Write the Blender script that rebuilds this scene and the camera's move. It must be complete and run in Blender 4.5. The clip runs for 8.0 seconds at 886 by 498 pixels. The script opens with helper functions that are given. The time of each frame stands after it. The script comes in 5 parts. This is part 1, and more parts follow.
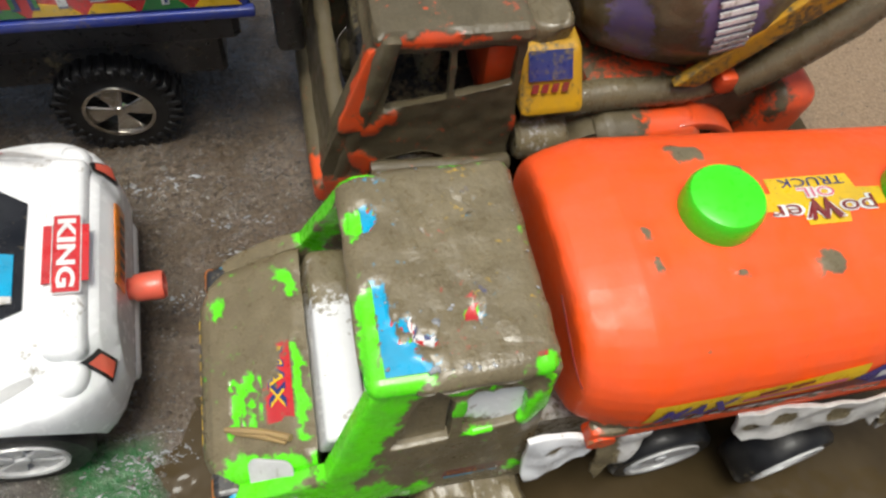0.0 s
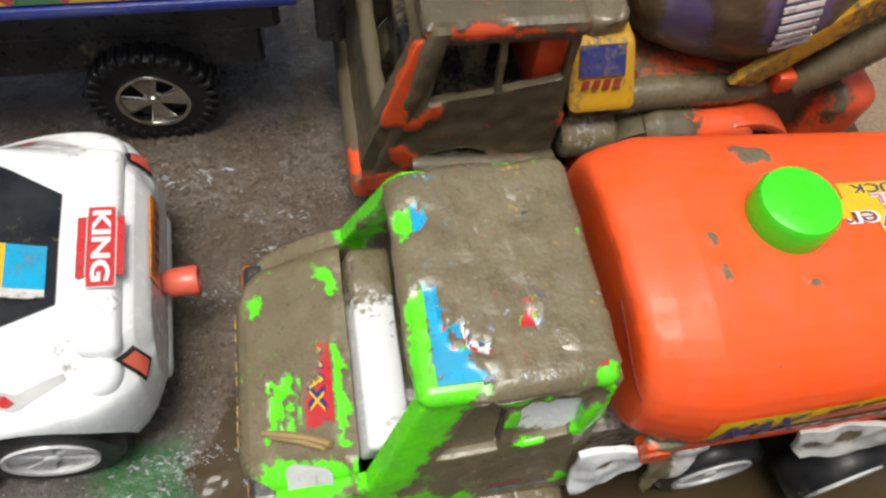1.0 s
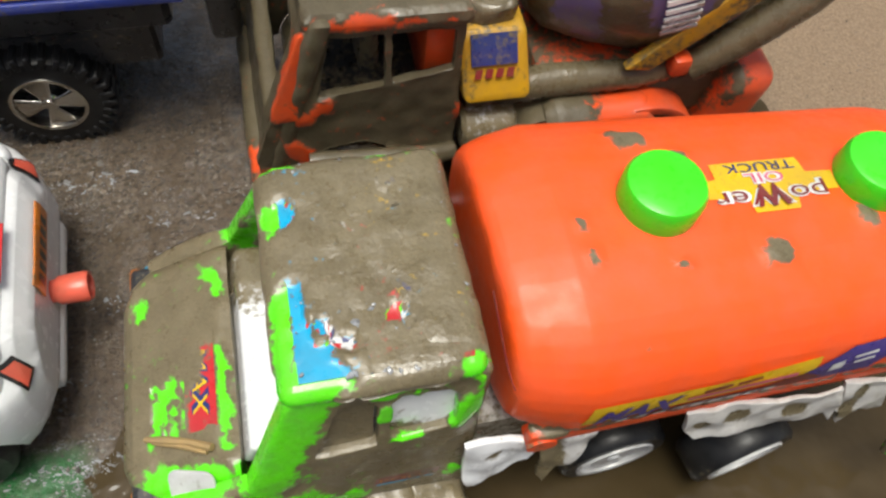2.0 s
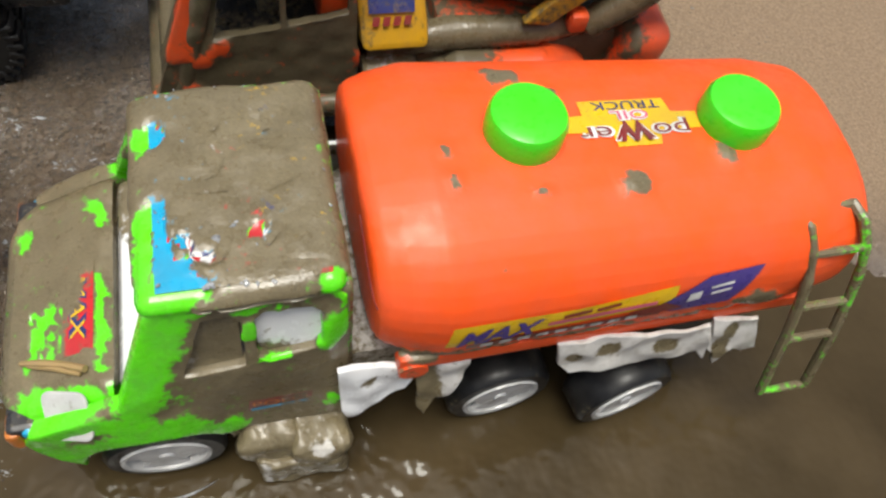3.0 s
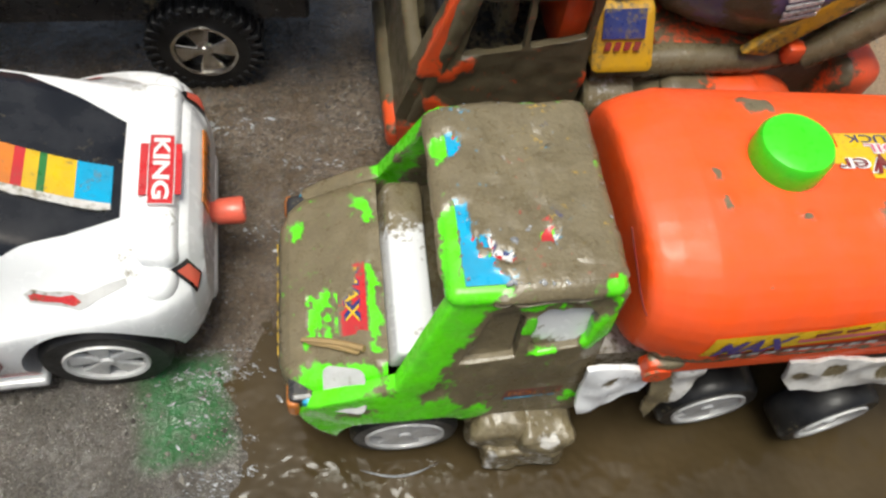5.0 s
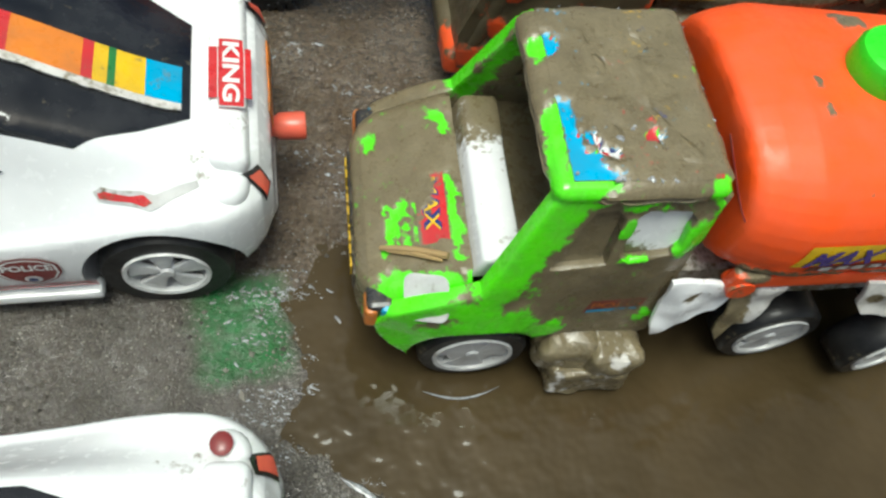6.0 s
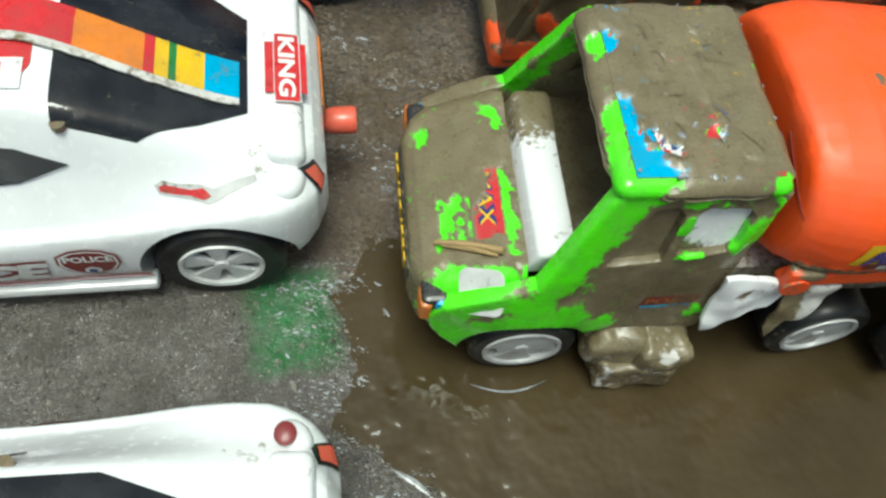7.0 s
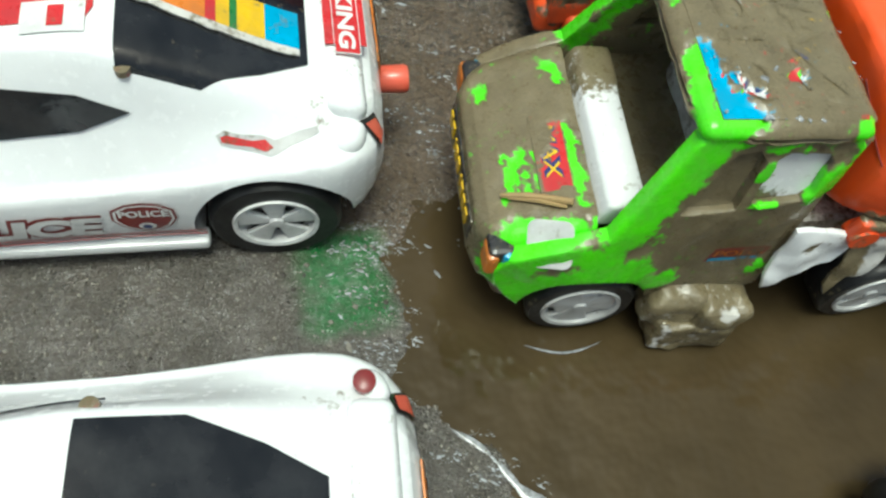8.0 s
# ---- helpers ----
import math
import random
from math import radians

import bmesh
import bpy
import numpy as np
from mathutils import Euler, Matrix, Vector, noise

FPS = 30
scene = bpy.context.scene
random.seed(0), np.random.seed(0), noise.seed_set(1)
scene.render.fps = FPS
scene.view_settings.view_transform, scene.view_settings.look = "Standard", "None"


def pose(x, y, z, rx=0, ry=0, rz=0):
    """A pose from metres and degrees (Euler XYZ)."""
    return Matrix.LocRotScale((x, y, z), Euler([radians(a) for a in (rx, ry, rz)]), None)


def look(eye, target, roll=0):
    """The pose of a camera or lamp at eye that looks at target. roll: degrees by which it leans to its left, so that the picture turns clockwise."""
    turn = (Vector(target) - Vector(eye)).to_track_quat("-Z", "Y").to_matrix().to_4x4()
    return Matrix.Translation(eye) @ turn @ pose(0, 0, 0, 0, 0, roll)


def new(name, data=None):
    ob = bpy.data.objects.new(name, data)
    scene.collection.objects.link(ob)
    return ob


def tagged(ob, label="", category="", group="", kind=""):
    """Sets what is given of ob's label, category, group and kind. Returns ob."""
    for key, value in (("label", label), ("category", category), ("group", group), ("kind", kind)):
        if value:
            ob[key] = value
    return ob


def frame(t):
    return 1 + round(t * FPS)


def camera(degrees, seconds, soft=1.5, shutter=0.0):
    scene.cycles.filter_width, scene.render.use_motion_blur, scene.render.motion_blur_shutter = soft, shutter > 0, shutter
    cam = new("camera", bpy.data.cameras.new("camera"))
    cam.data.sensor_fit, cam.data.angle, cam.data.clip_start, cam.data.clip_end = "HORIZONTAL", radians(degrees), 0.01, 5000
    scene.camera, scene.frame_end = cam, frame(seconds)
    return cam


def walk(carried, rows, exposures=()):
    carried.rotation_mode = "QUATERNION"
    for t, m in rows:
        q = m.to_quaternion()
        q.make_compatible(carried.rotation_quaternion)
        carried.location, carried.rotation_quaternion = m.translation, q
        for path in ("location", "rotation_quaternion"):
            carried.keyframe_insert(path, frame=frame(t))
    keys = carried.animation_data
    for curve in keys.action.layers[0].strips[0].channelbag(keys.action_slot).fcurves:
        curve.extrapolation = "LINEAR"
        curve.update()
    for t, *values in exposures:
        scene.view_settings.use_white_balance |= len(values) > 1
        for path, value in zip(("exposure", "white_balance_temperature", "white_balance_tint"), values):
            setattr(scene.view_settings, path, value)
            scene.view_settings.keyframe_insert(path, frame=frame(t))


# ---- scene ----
from mathutils.bvhtree import BVHTree

cam = camera(61.3, 8.0, soft=2.5)
PATH = [
    (0, (0.004, -0.062, 0.346), (0.325, 0.914, -1.371), 8.8),
    (0.5, (-0.01, -0.052, 0.338), (0.272, 0.929, -1.382), 8.0),
    (1, (-0.006, -0.053, 0.335), (0.274, 0.924, -1.387), 8.1),
    (1.5, (0.006, -0.051, 0.333), (0.311, 0.905, -1.397), 7.9),
    (2, (0.027, -0.058, 0.335), (0.372, 0.895, -1.39), 9.3),
    (2.2, (0.04, -0.065, 0.335), (0.415, 0.874, -1.39), 10.6),
    (3.3, (0.055, -0.09, 0.333), (0.476, 0.836, -1.389), 14.8),
    (3.5, (0.049, -0.089, 0.337), (0.445, 0.871, -1.372), 13.5),
    (4, (0.026, -0.081, 0.338), (0.409, 0.895, -1.365), 14.4),
    (4.5, (0.001, -0.075, 0.34), (0.279, 0.872, -1.4), 10.3),
    (4.7, (-0.007, -0.08, 0.348), (0.241, 0.898, -1.379), 8.9),
    (5.8, (-0.051, -0.104, 0.324), (0.254, 0.861, -1.401), 12.7),
    (6, (-0.061, -0.107, 0.321), (0.261, 0.83, -1.417), 14.7),
    (6.5, (-0.073, -0.102, 0.324), (0.233, 0.831, -1.419), 15.0),
    (7, (-0.076, -0.106, 0.322), (0.203, 0.817, -1.431), 13.3),
    (7.5, (-0.103, -0.126, 0.303), (0.226, 0.753, -1.463), 16.6),
    (8, (-0.107, -0.117, 0.306), (0.215, 0.802, -1.441), 15.4),
]
walk(cam, [(t, look(eye, target, roll)) for t, eye, target, roll in PATH], [(0, 0.42, 6550, 5), (2, 0.48, 6600, 5), (4.5, 0.54, 6650, 6), (6, 0.48, 6350, -4), (8, 0.48, 6250, -9)])
# ---- light ----
world = bpy.data.worlds.new("sky")
scene.world = world
world.use_nodes = True
wn = world.node_tree.nodes
sky = wn.new("ShaderNodeTexSky")
sky.sky_type, sky.sun_disc = "NISHITA", False
sky.sun_elevation, sky.sun_rotation = radians(83), radians(212)
sky.air_density, sky.dust_density, sky.ozone_density = 0.7, 6.0, 0.5
world.node_tree.links.new(sky.outputs[0], wn["Background"].inputs[0])
wn["Background"].inputs[1].default_value = 0.085
sun_data = bpy.data.lights.new("sun", "SUN")
sun_data.energy, sun_data.angle, sun_data.color = 2.1, radians(26), (1.0, 0.985, 0.95)
sun = new("sun", sun_data)
sun.matrix_world = look((-0.10, -0.16, 1.6), (0, 0, 0))

# ---- materials ----
MUD_A, MUD_B = (0.205, 0.168, 0.098), (0.125, 0.100, 0.055)


def nodes_of(name):
    m = bpy.data.materials.new(name)
    m.use_nodes = True
    nt = m.node_tree
    return m, nt, nt.nodes["Principled BSDF"], nt.nodes["Material Output"]


def node(nt, kind, **inputs):
    n = nt.nodes.new(kind)
    for k, v in inputs.items():
        n.inputs[k.replace("_", " ")].default_value = v
    return n


def ramp_noise(nt, scale, detail=4.0, lo=0.35, hi=0.65):
    """Noise in the thing's own metres, stretched to 0..1."""
    co = nt.nodes.new("ShaderNodeTexCoord")
    n = node(nt, "ShaderNodeTexNoise", Scale=scale, Detail=detail, Roughness=0.6)
    nt.links.new(co.outputs["Object"], n.inputs["Vector"])
    r = node(nt, "ShaderNodeMapRange", From_Min=lo, From_Max=hi)
    nt.links.new(n.outputs[0], r.inputs["Value"])
    return r.outputs[0]


def mixed(nt, fac, a, b):
    m = nt.nodes.new("ShaderNodeMix")
    m.data_type = "RGBA"
    for k, v in ((6, a), (7, b)):
        if isinstance(v, tuple):
            m.inputs[k].default_value = (*v, 1)
        else:
            nt.links.new(v, m.inputs[k])
    if isinstance(fac, float):
        m.inputs[0].default_value = fac
    else:
        nt.links.new(fac, m.inputs[0])
    return m.outputs[2]


def math2(nt, op, a, b):
    m = nt.nodes.new("ShaderNodeMath")
    m.operation = op
    for k, v in ((0, a), (1, b)):
        if isinstance(v, (int, float)):
            m.inputs[k].default_value = v
        else:
            nt.links.new(v, m.inputs[k])
    return m.outputs[0]


def bumped(nt, shader, height, strength, distance):
    b = node(nt, "ShaderNodeBump", Strength=strength, Distance=distance)
    nt.links.new(height, b.inputs["Height"])
    nt.links.new(b.outputs[0], shader.inputs["Normal"])


def mud_shader(nt, rough=0.24, tone=1.0):
    p = nt.nodes.new("ShaderNodeBsdfPrincipled")
    a, b = (tuple(c * tone for c in m) for m in (MUD_A, MUD_B))
    nt.links.new(mixed(nt, math2(nt, "ADD", math2(nt, "MULTIPLY", ramp_noise(nt, 60, 5), 0.6), math2(nt, "MULTIPLY", ramp_noise(nt, 900, 3), 0.4)), b, a), p.inputs["Base Color"])
    nt.links.new(math2(nt, "ADD", math2(nt, "MULTIPLY", ramp_noise(nt, 160, 3), 0.30), rough - 0.07), p.inputs["Roughness"])
    p.inputs["Specular IOR Level"].default_value = 0.5
    p.inputs["Coat Weight"].default_value = 0.22
    p.inputs["Coat Roughness"].default_value = 0.08
    p.inputs["Coat IOR"].default_value = 1.33
    bumped(nt, p, math2(nt, "ADD", math2(nt, "MULTIPLY", ramp_noise(nt, 700, 2, 0.2, 0.8), 0.30), math2(nt, "MULTIPLY", ramp_noise(nt, 120, 3, 0.2, 0.8), 1.3)), 0.34, 0.0010)
    return p


def coated(name, colour, rough=0.3, metal=0.0, grime=0.12, tone=1.0, fade=0.72, vary=0.16, coat=0.35, gloss=0.5):
    """Toy plastic that shows the mud lying on it: the mesh's own mud layer says where."""
    m, nt, p, out = nodes_of(name)
    dull = tuple(fade * c + 0.02 for c in colour)
    base = mixed(nt, ramp_noise(nt, 60, 4), colour, dull)
    film = math2(nt, "MULTIPLY", ramp_noise(nt, 140, 5, 0.5, 0.8), grime * 2.0)
    nt.links.new(mixed(nt, film, base, MUD_A), p.inputs["Base Color"])
    p.inputs["Metallic"].default_value = metal
    p.inputs["Specular IOR Level"].default_value = gloss
    p.inputs["Coat Weight"].default_value = 0.0 if metal else coat
    p.inputs["Coat Roughness"].default_value = 0.07
    p.inputs["Coat IOR"].default_value = 1.33
    nt.links.new(math2(nt, "ADD", math2(nt, "MULTIPLY", ramp_noise(nt, 220, 4), vary), rough - 0.06), p.inputs["Roughness"])
    bumped(nt, p, ramp_noise(nt, 260, 3, 0.2, 0.8), 0.12, 0.0005)
    at = nt.nodes.new("ShaderNodeAttribute")
    at.attribute_name = "mud"
    edge = math2(nt, "ADD", at.outputs["Fac"], math2(nt, "MULTIPLY", math2(nt, "SUBTRACT", ramp_noise(nt, 330, 6, 0.25, 0.75), 0.5), 0.85))
    fac = node(nt, "ShaderNodeMapRange", From_Min=0.38, From_Max=0.70)
    nt.links.new(edge, fac.inputs["Value"])
    mix = nt.nodes.new("ShaderNodeMixShader")
    nt.links.new(fac.outputs[0], mix.inputs[0])
    nt.links.new(p.outputs[0], mix.inputs[1])
    nt.links.new(mud_shader(nt, 0.27 if tone == 1.0 else 0.36, tone).outputs[0], mix.inputs[2])
    nt.links.new(mix.outputs[0], out.inputs["Surface"])
    return m


GREEN = coated("green_plastic", (0.125, 0.80, 0.004), 0.26, fade=0.82)
ORANGE = coated("orange_plastic", (0.95, 0.092, 0.006), 0.46, grime=0.01, fade=0.9, coat=0.12)
ORANGE_DEEP = coated("mixer_orange_plastic", (0.78, 0.085, 0.014), 0.34, tone=0.6)
WHITE = coated("white_plastic", (0.84, 0.85, 0.85), 0.2, grime=0.008, fade=0.93)
WHITE_DIRTY = coated("dirty_white_plastic", (0.70, 0.68, 0.64), 0.4, grime=0.3)
MIX_YELLOW = coated("muddy_yellow_plastic", (0.55, 0.30, 0.012), 0.35, tone=0.6)
BLUE = coated("blue_plastic", (0.008, 0.03, 0.26), 0.35)
BLACK = coated("black_plastic", (0.012, 0.012, 0.013), 0.3, grime=0.04)
RUBBER = coated("black_rubber", (0.007, 0.007, 0.0075), 0.42, grime=0.01, coat=0.08, gloss=0.3)
CHROME = coated("chrome", (0.62, 0.60, 0.56), 0.16, 1.0, grime=0.2)
RIM_GREY = coated("grey_white_rim", (0.60, 0.60, 0.59), 0.35, grime=0.16)
RIM_WHITE = coated("white_rim", (0.80, 0.80, 0.79), 0.3, grime=0.06)
PURPLE = coated("purple_plastic", (0.14, 0.11, 0.24), 0.35, grime=0.3, tone=0.6)
RED_KNOB = coated("salmon_red_plastic", (0.75, 0.12, 0.07), 0.35)
S_RED = coated("red_print", (0.60, 0.02, 0.025), 0.3, grime=0.05)
S_BLUE = coated("sky_blue_print", (0.0, 0.38, 0.66), 0.3, grime=0.05)
S_YELLOW = coated("yellow_print", (0.80, 0.50, 0.01), 0.3, grime=0.05)
S_WHITE = coated("white_print", (0.78, 0.78, 0.76), 0.3, grime=0.05)
S_NAVY = coated("navy_print", (0.012, 0.03, 0.16), 0.3, grime=0.05)
S_PURPLE = coated("violet_print", (0.065, 0.040, 0.27), 0.3, grime=0.1)
S_ORANGE = coated("orange_print", (0.75, 0.22, 0.02), 0.3, grime=0.05)
S_GREEN = coated("green_print", (0.02, 0.20, 0.04), 0.3, grime=0.05)
S_MAROON = coated("maroon_print", (0.22, 0.02, 0.02), 0.35, grime=0.15)
S_PINK = coated("pink_print", (0.7, 0.12, 0.22), 0.35, grime=0.05)
GLASSY = coated("black_gloss_panel", (0.006, 0.007, 0.009), 0.08, grime=0.0, fade=0.9, vary=0.03)
TWIG = coated("dry_stem", (0.42, 0.28, 0.11), 0.6)
m_mud, nt, p_, out_ = nodes_of("wet_mud")
nt.links.new(mud_shader(nt, 0.22, 0.75).outputs[0], out_.inputs["Surface"])
MUD = m_mud
CAP = coated("bright_green_cap", (0.055, 0.78, 0.008), 0.3, grime=0.02, fade=0.85)


def water_material():
    m, nt, p, out = nodes_of("muddy_water")
    nt.links.new(mixed(nt, ramp_noise(nt, 14, 4), (0.041, 0.029, 0.013), (0.063, 0.045, 0.022)), p.inputs["Base Color"])
    p.inputs["Roughness"].default_value = 0.07
    p.inputs["IOR"].default_value = 1.33
    bumped(nt, p, math2(nt, "ADD", ramp_noise(nt, 60, 2, 0.2, 0.8), math2(nt, "MULTIPLY", ramp_noise(nt, 20, 2, 0.2, 0.8), 2.5)), 0.4, 0.0018)
    return m


def ground_material():
    m, nt, p, out = nodes_of("wet_concrete")
    wet = nt.nodes.new("ShaderNodeAttribute")
    wet.attribute_name = "wet"
    green = nt.nodes.new("ShaderNodeAttribute")
    green.attribute_name = "green"
    silt = nt.nodes.new("ShaderNodeAttribute")
    silt.attribute_name = "silt"
    grain = ramp_noise(nt, 900, 4, 0.4, 0.8)
    stone = mixed(nt, grain, (0.042, 0.037, 0.030), (0.145, 0.131, 0.110))
    stone = mixed(nt, math2(nt, "MULTIPLY", ramp_noise(nt, 35, 5), 0.6), stone, (0.075, 0.062, 0.048))
    stone = mixed(nt, silt.outputs["Fac"], stone, mixed(nt, ramp_noise(nt, 400, 4), (0.055, 0.037, 0.020), (0.105, 0.073, 0.043)))
    sand = mixed(nt, ramp_noise(nt, 500, 5), (0.20, 0.135, 0.078), (0.32, 0.225, 0.14))
    c = mixed(nt, wet.outputs["Fac"], sand, stone)
    gfac = math2(nt, "MULTIPLY", green.outputs["Fac"], math2(nt, "ADD", math2(nt, "MULTIPLY", ramp_noise(nt, 160, 5), 0.40), 0.6))
    nt.links.new(mixed(nt, gfac, c, (0.010, 0.125, 0.022)), p.inputs["Base Color"])
    r = math2(nt, "SUBTRACT", 0.75, math2(nt, "MULTIPLY", wet.outputs["Fac"], math2(nt, "ADD", 0.46, math2(nt, "MULTIPLY", ramp_noise(nt, 120, 4), 0.16))))
    nt.links.new(r, p.inputs["Roughness"])
    p.inputs["Specular IOR Level"].default_value = 0.7
    bumped(nt, p, math2(nt, "ADD", math2(nt, "MULTIPLY", ramp_noise(nt, 800, 3, 0.2, 0.8), 0.9), math2(nt, "MULTIPLY", ramp_noise(nt, 240, 3, 0.2, 0.8), 1.3)), 0.85, 0.0012)
    # film of water over the pores, thick in some places
    film = node(nt, "ShaderNodeBump", Strength=0.75, Distance=0.0013)
    nt.links.new(math2(nt, "ADD", ramp_noise(nt, 330, 3, 0.25, 0.75), math2(nt, "MULTIPLY", ramp_noise(nt, 110, 2, 0.25, 0.75), 1.2)), film.inputs["Height"])
    nt.links.new(film.outputs[0], p.inputs["Coat Normal"])
    nt.links.new(math2(nt, "MULTIPLY", wet.outputs["Fac"], ramp_noise(nt, 34, 4, 0.36, 0.58)), p.inputs["Coat Weight"])
    p.inputs["Coat Roughness"].default_value = 0.05
    p.inputs["Coat IOR"].default_value = 1.5
    return m


WATER, GROUND = water_material(), ground_material()


def grit_material():
    m, nt, p, out = nodes_of("wet_grit")
    geo = nt.nodes.new("ShaderNodeNewGeometry")
    nt.links.new(mixed(nt, geo.outputs["Random Per Island"], (0.035, 0.031, 0.026), (0.27, 0.25, 0.215)), p.inputs["Base Color"])
    p.inputs["Roughness"].default_value = 0.12
    return m


GRIT = grit_material()


# pale colour stands in for sky glints on wet surfaces, and for roof froth
def froth_glint_material():
    m, nt, p, out = nodes_of("froth_and_glint")
    nt.links.new(mixed(nt, ramp_noise(nt, 300, 4), (0.15, 0.15, 0.15), (0.38, 0.40, 0.42)), p.inputs["Base Color"])
    p.inputs["Roughness"].default_value = 0.12
    return m


FROTH_GLINT = froth_glint_material()

# ---- builders ----


def nz(p, s, o=0.0):
    return noise.noise(Vector((p[0] * s + o, p[1] * s - o, p[2] * s + 2 * o)))


def smooth(a, b, x):
    t = min(1.0, max(0.0, (x - a) / (b - a)))
    return t * t * (3 - 2 * t)


def near(p, caps):
    """1 within the capsules (start, end, radius), fading to 0 at their rim."""
    best = 0.0
    q = p + 0.0022 * noise.noise_vector(p * 130) + 0.0010 * noise.noise_vector(p * 420)
    for a, b, r in caps:
        a, b = Vector(a), Vector(b)
        d = b - a
        t = 0 if d.length_squared == 0 else min(1.0, max(0.0, (q - a).dot(d) / d.length_squared))
        best = max(best, 1 - smooth(0.55 * r, 1.4 * r, (q - a - t * d).length))
    return best


def densify(bm, step):
    for k in range(3):
        lo, hi = min(v.co[k] for v in bm.verts), max(v.co[k] for v in bm.verts)
        n = int((hi - lo) / step)
        for i in range(1, n + 1):
            co, no = Vector((0, 0, 0)), Vector((0, 0, 0))
            co[k], no[k] = lo + (hi - lo) * i / (n + 1), 1
            bmesh.ops.bisect_plane(bm, geom=bm.verts[:] + bm.edges[:] + bm.faces[:], dist=1e-6, plane_co=co, plane_no=no)


def mesh_of(bm, name, mat, mud=None, step=0.003, thick=0.0009, sharp=38):
    for f in bm.faces:
        f.smooth = True
    bmesh.ops.recalc_face_normals(bm, faces=bm.faces[:])
    if mud:
        densify(bm, step)
        bm.normal_update()
        lay = bm.verts.layers.float.new("mud")
        for v in bm.verts:
            v[lay] = mud(v.co, v.normal)
        moved = [(v, v.co + v.normal * thick * smooth(0.45, 0.9, v[lay]) * (1 + 0.5 * nz(v.co, 120))) for v in bm.verts]
        for v, co in moved:
            v.co = co
    bm.normal_update()
    for e in bm.edges:
        if len(e.link_faces) == 2 and e.calc_face_angle(0) > radians(sharp):
            e.smooth = False
    me = bpy.data.meshes.new(name)
    bm.to_mesh(me)
    bm.free()
    me.materials.append(mat)
    return me


def part(name, bm, mat, parent=None, label="", **kw):
    ob = new(name, mesh_of(bm, name, mat, **kw))
    ob.parent = parent
    return tagged(ob, label)


def thing(name, x, y, z, label, category, turn=0.0, group="", size=(1.0, 1.0, 1.0)):
    ob = new(name)
    ob.empty_display_size = 0.02
    ob.matrix_world = pose(x, y, z, 0, 0, turn) @ Matrix.Diagonal((*size, 1.0))
    return tagged(ob, label, category, group)


def box(x0, x1, y0, y1, z0, z1, bevel=0.0, seg=2, taper=None):
    bm = bmesh.new()
    bmesh.ops.create_cube(bm, size=1, matrix=Matrix.Translation(((x0 + x1) / 2, (y0 + y1) / 2, (z0 + z1) / 2)) @ Matrix.Diagonal((x1 - x0, y1 - y0, z1 - z0, 1)))
    if taper:
        for v in bm.verts:
            v.co = taper(v.co)
    if bevel:
        bmesh.ops.bevel(bm, geom=bm.edges[:], offset=bevel, segments=seg, profile=0.5, affect="EDGES")
    return bm


def ring_skin(rings, caps=True, closed=True):
    """A skin over rings of equally many points."""
    bm = bmesh.new()
    vs = [[bm.verts.new(p) for p in r] for r in rings]
    n = len(rings[0])
    for a, b in zip(vs, vs[1:]):
        for i in range(n if closed else n - 1):
            bm.faces.new((a[i], a[(i + 1) % n], b[(i + 1) % n], b[i]))
    if caps:
        bm.faces.new(vs[0][::-1])
        bm.faces.new(vs[-1])
    return bm


def lathe(profile, n=32, axis="z", at=(0, 0, 0)):
    """Turns (radius, height) points round an axis."""
    rings = []
    for r, h in profile:
        ring = []
        for i in range(n):
            c, s = r * math.cos(2 * math.pi * i / n), r * math.sin(2 * math.pi * i / n)
            p = {"z": (c, s, h), "y": (c, h, s), "x": (h, c, s)}[axis]
            ring.append(Vector(p) + Vector(at))
        rings.append(ring)
    hollow = profile[0][0] > 1e-6 and profile[-1][0] > 1e-6
    bm = ring_skin(rings + rings[:1] if hollow else rings, caps=False)
    bmesh.ops.remove_doubles(bm, verts=bm.verts[:], dist=1e-7)
    return bm


def tube(points, r, n=8):
    rings = []
    pts = [Vector(p) for p in points]
    for i, p in enumerate(pts):
        d = (pts[min(i + 1, len(pts) - 1)] - pts[max(i - 1, 0)]).normalized()
        u = d.cross(Vector((0, 0, 1)) if abs(d.z) < 0.9 else Vector((1, 0, 0))).normalized()
        w = d.cross(u)
        rr = r[i] if isinstance(r, (list, tuple)) else r
        rings.append([p + rr * (math.cos(2 * math.pi * k / n) * u + math.sin(2 * math.pi * k / n) * w) for k in range(n)])
    return ring_skin(rings)


def join(*bms):
    out = bmesh.new()
    for b in bms:
        me = bpy.data.meshes.new("tmp")
        b.to_mesh(me)
        b.free()
        out.from_mesh(me)
        bpy.data.meshes.remove(me)
    return out


def flat(loops):
    """A filled shape in the xy plane: the first loop is the outline, the others holes."""
    bm = bmesh.new()
    for lp in loops:
        vs = [bm.verts.new((x, y, 0)) for x, y in lp]
        for i in range(len(vs)):
            bm.edges.new((vs[i], vs[(i + 1) % len(vs)]))
    bmesh.ops.triangle_fill(bm, use_beauty=True, use_dissolve=False, edges=bm.edges[:])
    return bm


